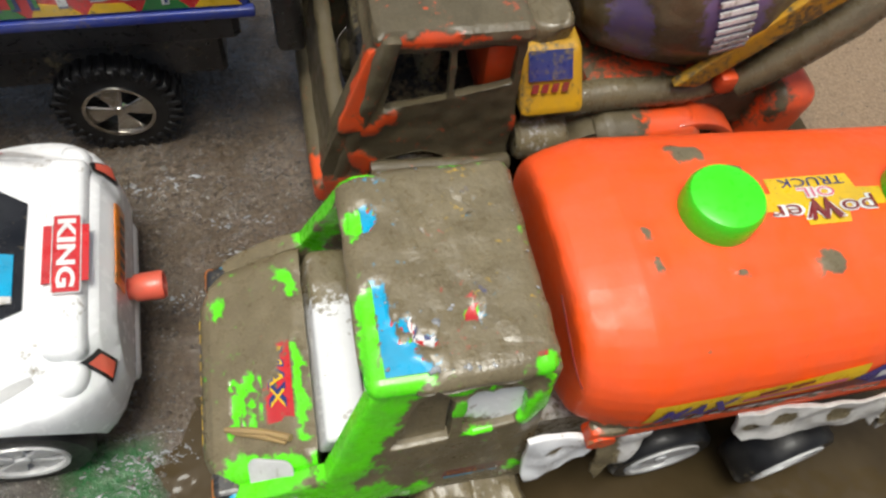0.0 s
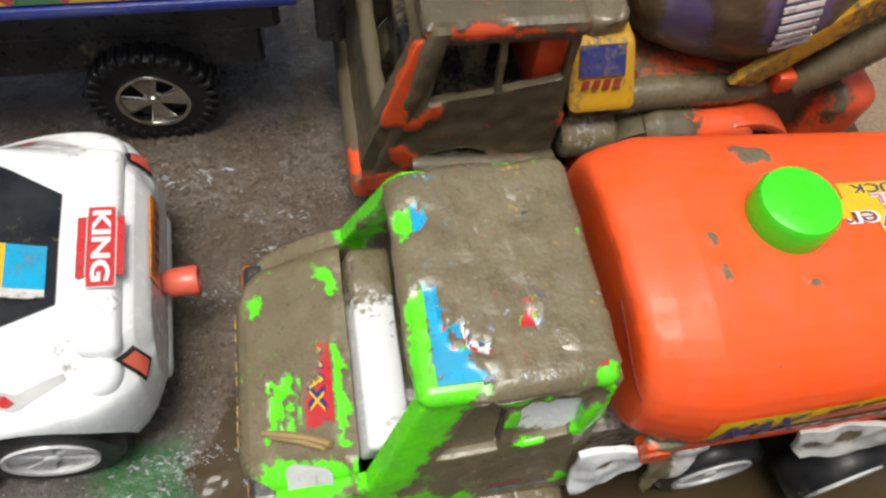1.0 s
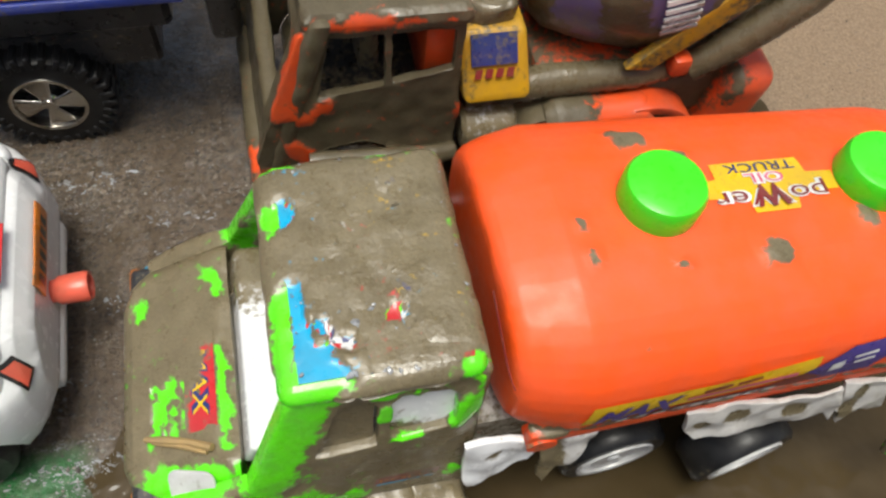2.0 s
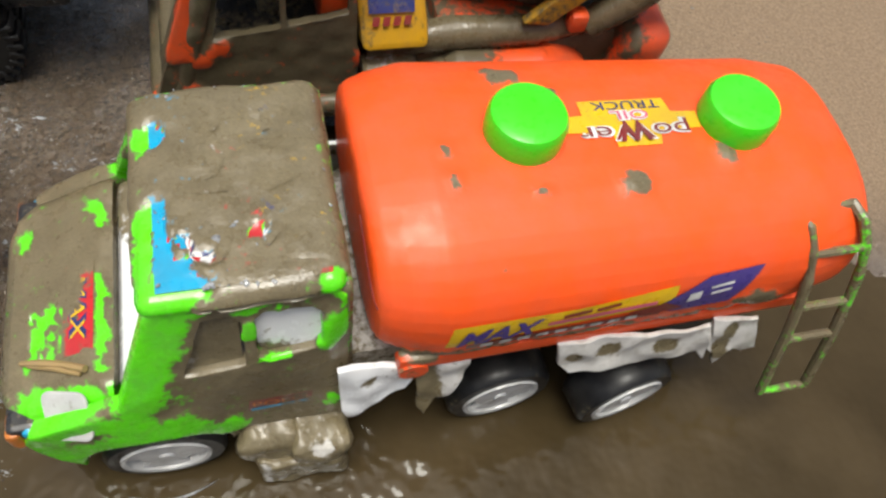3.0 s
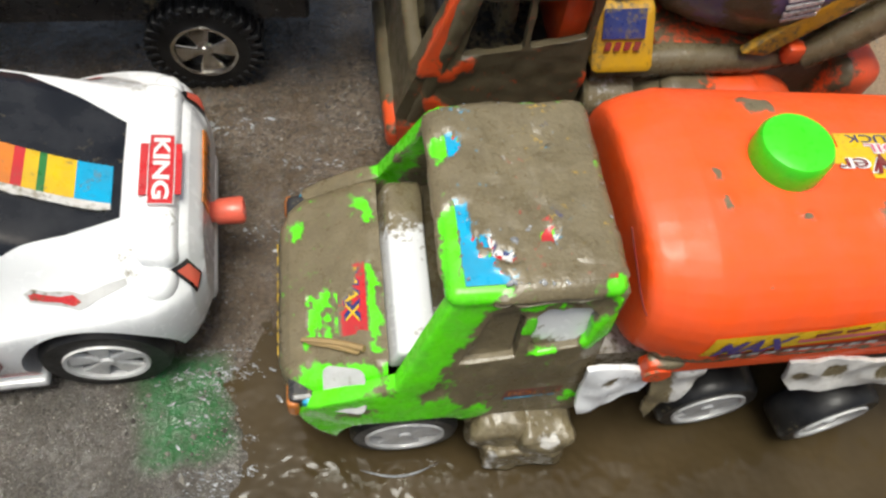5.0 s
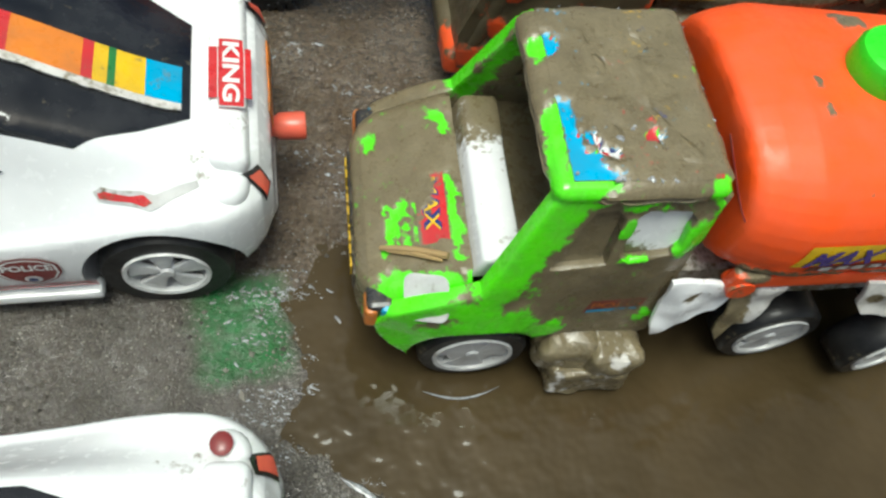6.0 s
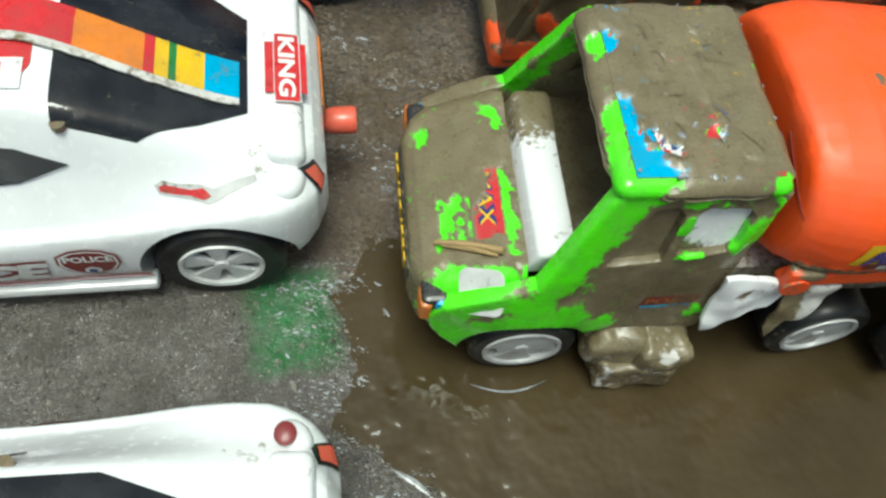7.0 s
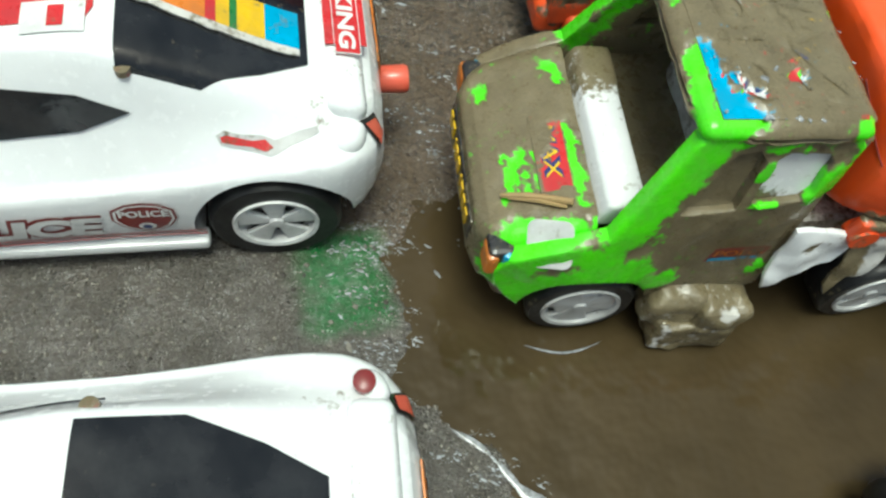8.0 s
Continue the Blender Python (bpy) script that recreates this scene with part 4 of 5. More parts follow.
    part("mud_bank", tube([(0.100, 0.012, 0.064), (0.14, 0.014, 0.066), (0.18, 0.013, 0.066), (0.225, 0.016, 0.068)], [0.006, 0.008, 0.007, 0.005], 10), MUD, mixer, "ridge of wet mud")
    part("air_tank", lathe([(0.0, 0.0985), (0.008, 0.0985), (0.0095, 0.100), (0.0095, 0.121), (0.008, 0.1225), (0.0, 0.1225)], 24, "x", (0, 0.006, 0.052)), RIM_GREY, mixer, "grey cylinder filmed with mud", mud=lambda p, n: 0.8 + 0.35 * nz(p, 70), step=0.004)
    part("fuel_tank", lathe([(0.0, 0.138), (0.009, 0.138), (0.011, 0.142), (0.011, 0.185), (0.008, 0.19), (0.0, 0.19)], 24, "x", (0, 0.004, 0.050)), ORANGE_DEEP, mixer, "orange tank under shiny mud", mud=mix_mud, step=0.004, thick=0.0015)
    for cx in (0.140, 0.186):
        outer = arc(cx, 0.026, 0.034, 5, 175, 16)
        inner = arc(cx, 0.026, 0.029, 175, 5, 16)
        for y in (-0.003, 0.083):
            b = slab([outer + inner], 0.020, 0.001)
            for v in b.verts:
                v.co = (v.co.x, y + v.co.z, v.co.y)
            part("fender", b, ORANGE_DEEP, mixer, "orange arched mudguard", mud=mix_mud, step=0.004, thick=0.0015)
    plate = box(0.226, 0.252, -0.002, 0.102, 0.020, 0.070, 0.009, 4, lambda c: Vector((c.x + (0.072 - c.z) * -0.15, c.y, c.z)))
    part("tail_box", plate, ORANGE_DEEP, mixer, "orange tail block with dripping mud", mud=mix_mud, step=0.004, thick=0.002)
    for x in (0.050, 0.140, 0.186):
        wheel(mixer, x, 0.002, 0.0245, 0.018, 0.016, RIM_GREY, 5, 0, mud=lambda p, n: 0.7 + 0.4 * nz(p, 80))
        wheel(mixer, x, 0.098, 0.0245, 0.018, 0.016, RIM_GREY, 5, 180, mud=lambda p, n: 0.7 + 0.4 * nz(p, 80))
    # yellow bracket behind the cab, with an unreadable label
    yb = part("yellow_bracket", box(0.0945, 0.1250, -0.001, 0.098, 0.0725, 0.0975, 0.003, 2, lambda c: Vector((c.x + (0.002 if c.z < 0.083 else 0), c.y + (0.016 if c.z > 0.083 and c.y < 0.05 else 0), c.z))), MIX_YELLOW, mixer, "yellow bracket with mud streaks", mud=lambda p, n: 0.22 + 0.45 * nz(p, 70) + 0.35 * smooth(0.092, 0.0975, p.z), step=0.004, thick=0.0006)
    slope = ((1, 0, 0), (0, 0.57, 0.82))
    part("label_field", placed(slab([[(-0.0105, 0.001), (0.0095, 0.001), (0.0095, 0.0135), (-0.0105, 0.0135)]], 0.0004), (0.1105, 0.0072, 0.0850), *slope, lift=0.0012), S_NAVY, yb, mud=lambda p, n: 0.36 + 0.35 * nz(p, 150), step=0.003, thick=0.0004)
    for i in range(4):
        part("label_bar", placed(slab([[(-0.0095 + 0.0046 * i, -0.004), (-0.0065 + 0.0046 * i, -0.004), (-0.0055 + 0.0046 * i, -0.0004), (-0.0085 + 0.0046 * i, -0.0004)]], 0.0004), (0.1105, 0.0072, 0.0850), *slope, lift=0.0012), S_MAROON, yb)
    lump = box(0.100, 0.121, 0.018, 0.090, 0.0935, 0.1065, 0.005, 3)
    densify(lump, 0.004)
    for v in lump.verts:
        v.co += Vector((nz(v.co, 80), nz(v.co, 80, 4), nz(v.co, 80, 8))) * 0.004
    part("mud_lump", lump, MUD, mixer, "lump of wet grey mud on the bracket")
    # drum: tilted, fat, with printed stripes
    drum_prof = [(0.0, 0.0), (0.018, 0.0), (0.026, 0.006), (0.036, 0.022), (0.043, 0.042), (0.045, 0.055), (0.044, 0.068), (0.037, 0.090), (0.027, 0.112), (0.021, 0.124), (0.023, 0.128), (0.0, 0.129)]
    tilt = Matrix.Translation((0.131, 0.050, 0.098)) @ Matrix.Rotation(radians(-12), 4, "Y")

    def drum_mud(p, n):
        q = tilt.inverted() @ p
        return 0.92 + 0.30 * nz(p, 40) - 0.9 * near(p, [((0.140, 0.016, 0.110), (0.150, 0.012, 0.085), 0.010), ((0.139, 0.022, 0.125), (0.142, 0.02, 0.135), 0.007)]) - 0.9 * smooth(0.018, 0.008, abs(q.x - 0.056)) * smooth(-0.01, -0.03, q.y) * smooth(-0.015, 0.0, q.z)
    b = lathe(drum_prof, 48, "x")
    b.transform(tilt)
    dr = part("drum", b, PURPLE, mixer, "round mixing drum coated in mud, pale violet print", mud=drum_mud, step=0.004, thick=0.0012)
    for i in range(12):
        a = -0.30 + i * 0.095
        ring = []
        for xx, rr in ((0.048, 0.0450), (0.064, 0.0448)):
            ring.append([Vector((xx, -math.cos(a + da) * (rr + lift), math.sin(a + da) * (rr + lift))) for da, lift in ((0, 0.0012), (0.045, 0.0012), (0.045, 0.0), (0, 0.0))])
        b = ring_skin(ring)
        b.transform(tilt)
        part("drum_stripe", b, S_WHITE, dr, "white stripe", mud=lambda p, n: 0.36 + 0.3 * nz(p, 120), step=0.004, thick=0.0006)
    part("drum_seat", box(0.134, 0.20, 0.014, 0.086, 0.060, 0.072, 0.004, 2), ORANGE_DEEP, mixer, "dark red drum cradle", mud=lambda p, n: 0.5 + 0.4 * nz(p, 60), step=0.005)
    # support arms rising to the back
    for y in (0.006, 0.088):
        arm = slab([[(0.172, 0.076), (0.184, 0.074), (0.238, 0.122), (0.240, 0.136), (0.228, 0.134)]], 0.005, 0.001)
        for v in arm.verts:
            v.co = (v.co.x, y + v.co.z, v.co.y)
        part("support_arm", arm, MIX_YELLOW, mixer, "yellow support arm streaked with mud", mud=lambda p, n: 0.45 + 0.5 * nz(p, 45), step=0.004)
    chute = tube([(0.206, 0.010, 0.070), (0.222, 0.008, 0.086), (0.244, 0.008, 0.108), (0.262, 0.010, 0.126)], [0.0070, 0.0082, 0.0088, 0.0075], 12)
    part("chute_brace", chute, MUD, mixer, "brace caked with grey mud")
    part("orange_clip", box(0.194, 0.203, 0.004, 0.012, 0.070, 0.080, 0.002, 2), ORANGE_DEEP, mixer)


build_mixer()

# ---- toy dumper ----
dumper = thing("toy_dump_truck", -0.001, 0.224, 0, "blue toy dump truck with black chassis and colourful side print", "toy truck", size=(1.05, 1.05, 1.05))


def build_dumper():
    part("chassis", box(-0.36, -0.030, 0.010, 0.085, 0.040, 0.066, 0.002, 1), BLACK, dumper, "black chassis with dried splashes", mud=lambda p, n: 0.18 + 0.35 * nz(p, 40), step=0.01)
    part("under_bed", box(-0.36, -0.020, 0.004, 0.091, 0.066, 0.0898, 0.003, 1), BLACK, dumper, mud=lambda p, n: 0.12 + 0.3 * nz(p, 40), step=0.01)
    bed = box(-0.37, -0.013, -0.005, 0.100, 0.0898, 0.152, 0.003, 2)
    part("bed", bed, BLUE, dumper, "blue tipping bed", mud=lambda p, n: 0.10 + 0.35 * nz(p, 50), step=0.008, thick=0.0004)
    part("bed_rim", box(-0.372, -0.011, -0.0075, -0.003, 0.0903, 0.0953, 0.0012, 2), BLUE, dumper, "blue rim along the bed's foot", mud=lambda p, n: 0.12 + 0.35 * nz(p, 60), step=0.006, thick=0.0004)
    part("flap", box(-0.004, 0.010, 0.000, 0.09, 0.060, 0.150, 0.003, 2), BLACK, dumper, "black headboard behind the bed")
    m = dict(mud=lambda p, n: 0.20 + 0.4 * nz(p, 60), step=0.004, thick=0.0003)
    wm = lambda p, n: 0.10 + 0.25 * nz(p, 70)
    for x in (-0.086, -0.30):
        wheel(dumper, x, 0.0, 0.029, 0.026, 0.0172, CHROME, 4, 0, treads=30, mud=wm, spread=1.25, phase=8)
        wheel(dumper, x, 0.100, 0.029, 0.026, 0.0172, CHROME, 5, 180, treads=30, mud=wm)
        part("axle", lathe([(0.0, 0.02), (0.004, 0.02), (0.004, 0.08), (0.0, 0.08)], 12, "y", (x, 0, 0.029)), BLACK, dumper)
    at = (0, -0.0052, 0.0013)
    front = ((1, 0, 0), (0, 0, 1))
    pr = part("side_print", placed(slab([[(-0.36, 0.0952), (-0.017, 0.0952), (-0.017, 0.138), (-0.36, 0.138)]], 0.0003), at, *front), S_RED, dumper, "colourful printed side sticker", **m)
    for i in range(14):
        x = -0.016 - i * 0.022
        lp = [(x, 0.0955), (x - 0.020, 0.0955), (x - 0.016, 0.1005 + 0.002 * (i % 2)), (x - 0.004, 0.1000)]
        part("print_wave", placed(slab([lp], 0.0003), at, *front, lift=0.0003), (S_YELLOW, S_GREEN, S_YELLOW)[i % 3], pr, **m)
    for k, (mat, grow) in enumerate(((S_WHITE, 0.0011), (S_NAVY, 0.0))):
        part("letters", placed(text_bm("Dumper", 0.012, 0.050, grow, 0.12), (-0.052, -0.0056, 0.1078), *front, lift=0.0003 + 0.0003 * k), mat, pr, **m)
    for i, (ch, mat) in enumerate(zip("DELHI", (S_YELLOW, S_WHITE, S_RED, S_GREEN, S_WHITE))):
        for k, (mm, grow) in enumerate(((S_NAVY, 0.0014), (mat, 0.0))):
            part("letters", placed(text_bm(ch, 0.017, 0.011 if ch != "I" else 0.004, grow), (-0.147 + 0.0148 * i, -0.0056, 0.1098), *front, lift=0.0003 + 0.0003 * k), mm, pr, **m)


build_dumper()

# ---- toy police cars ----
CAR = dict(
    hw=((-0.155, 0.034), (-0.145, 0.048), (-0.10, 0.059), (-0.06, 0.062), (-0.02, 0.0615), (0.02, 0.0610), (0.05, 0.0615), (0.074, 0.062), (0.094, 0.0605), (0.105, 0.0555), (0.1115, 0.049), (0.1150, 0.041)),
    zb=((-0.155, 0.022), (-0.14, 0.016), (0.05, 0.015), (0.09, 0.018), (0.106, 0.024), (0.1150, 0.032)),
    zs=((-0.155, 0.029), (-0.14, 0.036), (-0.10, 0.048), (-0.05, 0.050), (0.0, 0.052), (0.04, 0.056), (0.074, 0.062), (0.098, 0.062), (0.110, 0.058), (0.1150, 0.050)),
    wt=((-0.155, 0.02), (-0.14, 0.034), (-0.08, 0.043), (-0.02, 0.0355), (0.02, 0.0385), (0.05, 0.040), (0.09, 0.040), (0.105, 0.038), (0.1150, 0.028)),
    zt=((-0.155, 0.033), (-0.14, 0.041), (-0.09, 0.053), (-0.06, 0.058), (-0.02, 0.094), (0.0, 0.099), (0.02, 0.099), (0.05, 0.089), (0.088, 0.0735), (0.098, 0.0705), (0.110, 0.067), (0.1150, 0.058)),
)


def car_body():
    rings = []
    for i in range(64):
        x = -0.155 + 0.2700 * i / 63
        hw, zb, zs, wt, zt = (curve_through(CAR[k], x) for k in ("hw", "zb", "zs", "wt", "zt"))
        ctrl = [(0.0, zb), (hw * 0.7, zb), (hw * 0.93, zb + 0.001), (hw * 0.99, zb + 0.25 * (zs - zb)), (hw, zb + 0.62 * (zs - zb)), (hw * 0.975, zs - 0.003), (hw * 0.90, zs + 0.001), ((hw * 0.9 + wt) / 2, zs + 0.38 * (zt - zs)), (wt, zs + 0.86 * (zt - zs)), (wt * 0.86, zs + 0.97 * (zt - zs)), (wt * 0.45, zt), (0.0, zt + 0.0006)]
        half = []
        cs = list(zip(range(len(ctrl)), ctrl))
        for k in range(45):
            t = k / 44 * (len(ctrl) - 1)
            half.append((curve_through([(j, c[0]) for j, c in cs], t), curve_through([(j, c[1]) for j, c in cs], t)))
        rings.append([(x, a, b) for a, b in half] + [(x, -a, b) for a, b in half[-2:0:-1]])
    return ring_skin(rings)


def build_car(x, y, label, tape, turn=0.0):
    car = thing("toy_police_car", x, y, 0, label, "toy car", turn, "toy police cars", (1.05, 1.12, 1.05))
    bm = car_body()
    shell = shell_of(bm)
    bm = cut(bm, join(*[lathe([(0.0, a), (0.0312, a), (0.0312, b), (0.0, b)], 40, "y", (wx, 0, 0.0262)) for wx in (0.0710, -0.096) for a, b in ((-0.08, -0.040), (0.040, 0.08))]))
    # brown marks beside the wing, alike on both sides
    brown_marks = [c for s in (-1, 1) for c in (((0.0895, s * 0.034, 0.068), (0.0905, s * 0.042, 0.066), 0.0040), ((0.082, s * 0.039, 0.069), (0.089, s * 0.038, 0.068), 0.0050))]
    body = part("body", bm, WHITE, car, "glossy white plastic body with soft brown marks", mud=lambda p, n: 0.02 + 0.1 * nz(p, 60) + 0.46 * near(p, brown_marks), step=0.004, thick=0.0002, sharp=55)
    for wx in (0.0710, -0.096):
        for s, yy in ((0, -0.0605), (180, 0.0605)):
            wheel(car, wx, yy, 0.0262, 0.021, 0.0168, RIM_WHITE, 5, s, mud=lambda p, n: 0.06 + 0.3 * nz(p, 80), spread=1.35)
            part("wheel_well", lathe([(0.0, 0.0), (0.0309, 0.0), (0.0309, 0.002), (0.0, 0.002)], 30, "y", (wx, -0.0405 if s == 0 else 0.0385, 0.0262)), BLACK, car)
        part("axle", lathe([(0.0, -0.05), (0.003, -0.05), (0.003, 0.05), (0.0, 0.05)], 12, "y", (wx, 0, 0.0262)), BLACK, car)
    # deck wing with rounded ends
    wing = box(0.0925, 0.1115, -0.042, 0.042, 0.064, 0.0755, 0.0042, 4, lambda c: Vector((c.x - (0.0 if c.x < 0.1 else 2.2 * c.y * c.y), c.y, c.z - (0.003 if c.x > 0.1 else 0))))
    part("rear_wing", wing, WHITE, body, mud=lambda p, n: 0.16 + 0.32 * nz(p, 70, 2) , step=0.004, thick=0.0003)
    for s in (-1, 1):
        part("wing_end", box(0.0965, 0.1085, min(s * 0.042, s * 0.0535), max(s * 0.042, s * 0.0535), 0.052, 0.0695, 0.0055, 4, lambda c: Vector((c.x - (0.004 if abs(c.y) > 0.05 else 0), c.y, c.z - (0.0025 if abs(c.y) > 0.05 else 0)))), WHITE, body)
        part("side_skirt", box(-0.062, 0.044, min(s * 0.054, s * 0.062), max(s * 0.054, s * 0.062), 0.010, 0.0165, 0.002, 2), WHITE, body)
    # rear face: lamps, plate, wind-up knob
    def rear_lamp(c):
        return Vector((0.1205 - 8.5 * c.y * c.y - 0.35 * max(0.0, c.z - 0.055), c.y, c.z))
    for s in (-1, 1):
        b = flat([[(-0.0048, -0.0066), (0.0036, -0.0058), (0.0042, 0.0046), (-0.0030, 0.0070)]])
        part("tail_lamp_frame", placed(b, (0.10, s * 0.0365, 0.0575), (-s * 0.45, 0.89, 0), (-0.25, 0, 0.95), lift=0.0012, shell=shell), BLACK, car)
        b = flat([[(-0.0034, -0.0050), (0.0024, -0.0043), (0.0029, 0.0031), (-0.0020, 0.0052)]])
        part("tail_lamp", placed(b, (0.10, s * 0.0365, 0.0575), (-s * 0.45, 0.89, 0), (-0.25, 0, 0.95), lift=0.0017, shell=shell), RED_KNOB, car)
    pl = part("number_plate", placed(slab([[(-0.018, -0.005), (0.018, -0.005), (0.018, 0.005), (-0.018, 0.005)]], 0.0006), (0.11, 0.008, 0.054), (0, 1, 0), (-0.15, 0, 1), lift=0.0006, shell=shell), S_ORANGE, car, "dark amber number plate", mud=lambda p, n: 0.3 + 0.3 * nz(p, 100), step=0.004, thick=0.0002)
    for i in range(6):
        part("plate_bar", placed(flat([[(-0.015 + 0.005 * i, -0.003), (-0.0118 + 0.005 * i, -0.003), (-0.0118 + 0.005 * i, 0.003), (-0.015 + 0.005 * i, 0.003)]]), (0.11, 0.008, 0.054), (0, 1, 0), (-0.15, 0, 1), lift=0.0016, shell=shell), BLACK, pl)
    part("wind_up_knob", lathe([(0.0, 0.108), (0.0045, 0.108), (0.0045, 0.1165), (0.0056, 0.118), (0.0060, 0.128), (0.0054, 0.1295), (0.0046, 0.1292), (0.0042, 0.126), (0.0, 0.126)], 24, "x", (0, -0.003, 0.040)), RED_KNOB, car, "salmon-red hollow knob at the tail")
    part("rear_bumper", box(0.104, 0.1155, -0.036, 0.036, 0.022, 0.032, 0.003, 2), WHITE, body)
    # black panels for the windows
    up = ((1, 0, 0), (0, 1, 0))
    rear = [(0.0868, -0.0235), (0.0868, 0.0205), (0.070, 0.0290), (0.050, 0.0360), (0.0245, 0.0345), (0.0245, -0.0390), (0.050, -0.0410), (0.070, -0.0330)]
    part("rear_window", placed(slab([rear], 0.0006), (0, 0, 0.1), *up, lift=0.0002, shell=shell, step=0.003), GLASSY, car, "glossy black rear window panel", mud=lambda p, n: 0.10 + 0.32 * nz(p, 45, 6), step=0.008, thick=0.0001)
    front = [(-0.060, -0.038), (-0.056, 0.0), (-0.060, 0.038), (-0.028, 0.032), (-0.026, 0.0), (-0.028, -0.032)]
    part("windscreen", placed(slab([front], 0.0006), (0, 0, 0.1), *up, lift=0.0002, shell=shell, step=0.003), GLASSY, car, "glossy black windscreen panel")
    for s in (-1, 1):
        lp = [(0.026, 0.004), (0.010, 0.0105), (-0.015, 0.0125), (-0.034, 0.009), (-0.046, -0.004), (-0.02, -0.006), (0.008, -0.003)]
        if s > 0:
            lp = [(-a, b) for a, b in lp]
        part("side_window", placed(slab([lp], 0.0006), (0, s * 0.047, 0.074), (-s, 0, 0), (0, -s * 0.55, 0.83), lift=0.0002, shell=shell, step=0.003), GLASSY, car, "glossy black side window")
    # prints
    m = dict(mud=lambda p, n: 0.12 + 0.3 * nz(p, 120), step=0.005, thick=0.0002)
    wz = 0.0756
    kp = part("deck_print", placed(slab([[(0.0935, -0.0155), (0.1095, -0.0150), (0.1095, 0.0085), (0.0935, 0.0085)]], 0.0004), (0, 0, 0), *up, bend=lambda c: Vector((c.x, c.y, wz - 0.0029 * smooth(0.0945, 0.1125, c.x) * (c.x - 0.0925) / 0.020 + 0.0002 + c.z))), S_RED, car, "red and white deck sticker", **m)
    tilt_deck = lambda c: Vector((c.x, c.y, wz - 0.0029 * smooth(0.0945, 0.1125, c.x) * (c.x - 0.0925) / 0.020 + 0.0008 + c.z))
    part("print_panel", placed(slab([[(0.0975, -0.0195), (0.1065, -0.0195), (0.1065, 0.0120), (0.0975, 0.0120)]], 0.0002), (0, 0, 0), *up, bend=tilt_deck), S_RED, kp, **m)
    part("panel_border", placed(slab([rounded(0.0969, 0.1071, -0.0201, 0.0126, 0.001), rounded(0.0972, 0.1068, -0.0198, 0.0123, 0.001)], 0.0003), (0, 0, 0), *up, bend=tilt_deck), S_WHITE, kp, **m)
    part("letters", placed(text_bm("KING", 0.0062, 0.0285, 0.0003), (0.1020, -0.0037, 0.0004), (0, -1, 0), (1, 0, 0), bend=tilt_deck), S_WHITE, kp, **m)
    for s in (-1, 1):
        side = ((-s, 0, 0), (0, 0, 1))
        f = lambda pts: [(a * -s, b) for a, b in pts][:: -1 if s > 0 else 1]
        base = (0, s * 0.06, 0.0)
        st = part("side_stripe", placed(flat([f([(-0.058, 0.0185), (0.044, 0.0205), (0.044, 0.0235), (-0.058, 0.0215)])]), base, *side, lift=0.0004, shell=shell), S_RED, car, "red pinstripe along the sill", **m)
        part("stripe_line", placed(flat([f([(-0.058, 0.0232), (0.044, 0.0250), (0.044, 0.0258), (-0.058, 0.0240)])]), base, *side, lift=0.0004, shell=shell), S_RED, st, **m)
        for k, (mat, grow) in enumerate(((S_MAROON, 0.0019), (S_WHITE, 0.0009))):
            part("letters", placed(text_bm("POLICE", 0.0112, 0.072, grow, 0.15), (-0.0275, s * 0.06, 0.0335), *side, lift=0.0006 + 0.0003 * k, shell=shell), mat, st, **m)
        badge = [(0.0120, 0.0430), (0.0175, 0.0462), (0.0235, 0.0470), (0.0295, 0.0462), (0.0345, 0.0430), (0.0350, 0.0370), (0.0320, 0.0315), (0.0275, 0.0282), (0.0235, 0.0270), (0.0190, 0.0285), (0.0145, 0.0320), (0.0115, 0.0370)]
        bd = part("badge_print", placed(flat([f(badge)]), base, *side, lift=0.0008, shell=shell), S_MAROON, car, "maroon shield sticker", **m)
        part("badge_border", placed(flat([f([(0.0235 + (a - 0.0235) * 0.92, 0.037 + (b - 0.037) * 0.92) for a, b in badge]), f([(0.0235 + (a - 0.0235) * 0.84, 0.037 + (b - 0.037) * 0.84) for a, b in badge])]), base, *side, lift=0.0010, shell=shell), S_WHITE, bd)
        part("badge_ring", placed(flat([[(0.0235 * -s + 0.0032 * math.cos(t), 0.0325 + 0.0026 * math.sin(t)) for t in np.linspace(0, 2 * math.pi, 16, endpoint=False)]]), base, *side, lift=0.0012, shell=shell), S_WHITE, bd)
        part("badge_mark", placed(flat([[(0.0235 * -s + 0.0018 * math.cos(t), 0.0325 + 0.0015 * math.sin(t)) for t in np.linspace(0, 2 * math.pi, 12, endpoint=False)]]), base, *side, lift=0.0015, shell=shell), S_NAVY, bd)
        part("letters", placed(text_bm("POLICE", 0.0040, 0.018, 0.0002), (0.0235, s * 0.06, 0.0410), *side, lift=0.0012, shell=shell), S_WHITE, bd)
        if not tape:
            continue
        torn = [(0.053, 0.005), (0.0545, 0.0015), (0.060, 0.0005), (0.066, -0.0005), (0.0715, -0.0022), (0.0745, -0.0012), (0.079, 0.0010), (0.086, 0.0030), (0.0895, 0.0042), (0.0885, 0.0062), (0.082, 0.0054), (0.077, 0.0040), (0.0735, 0.0030), (0.069, 0.0046), (0.061, 0.0052), (0.056, 0.0066)]
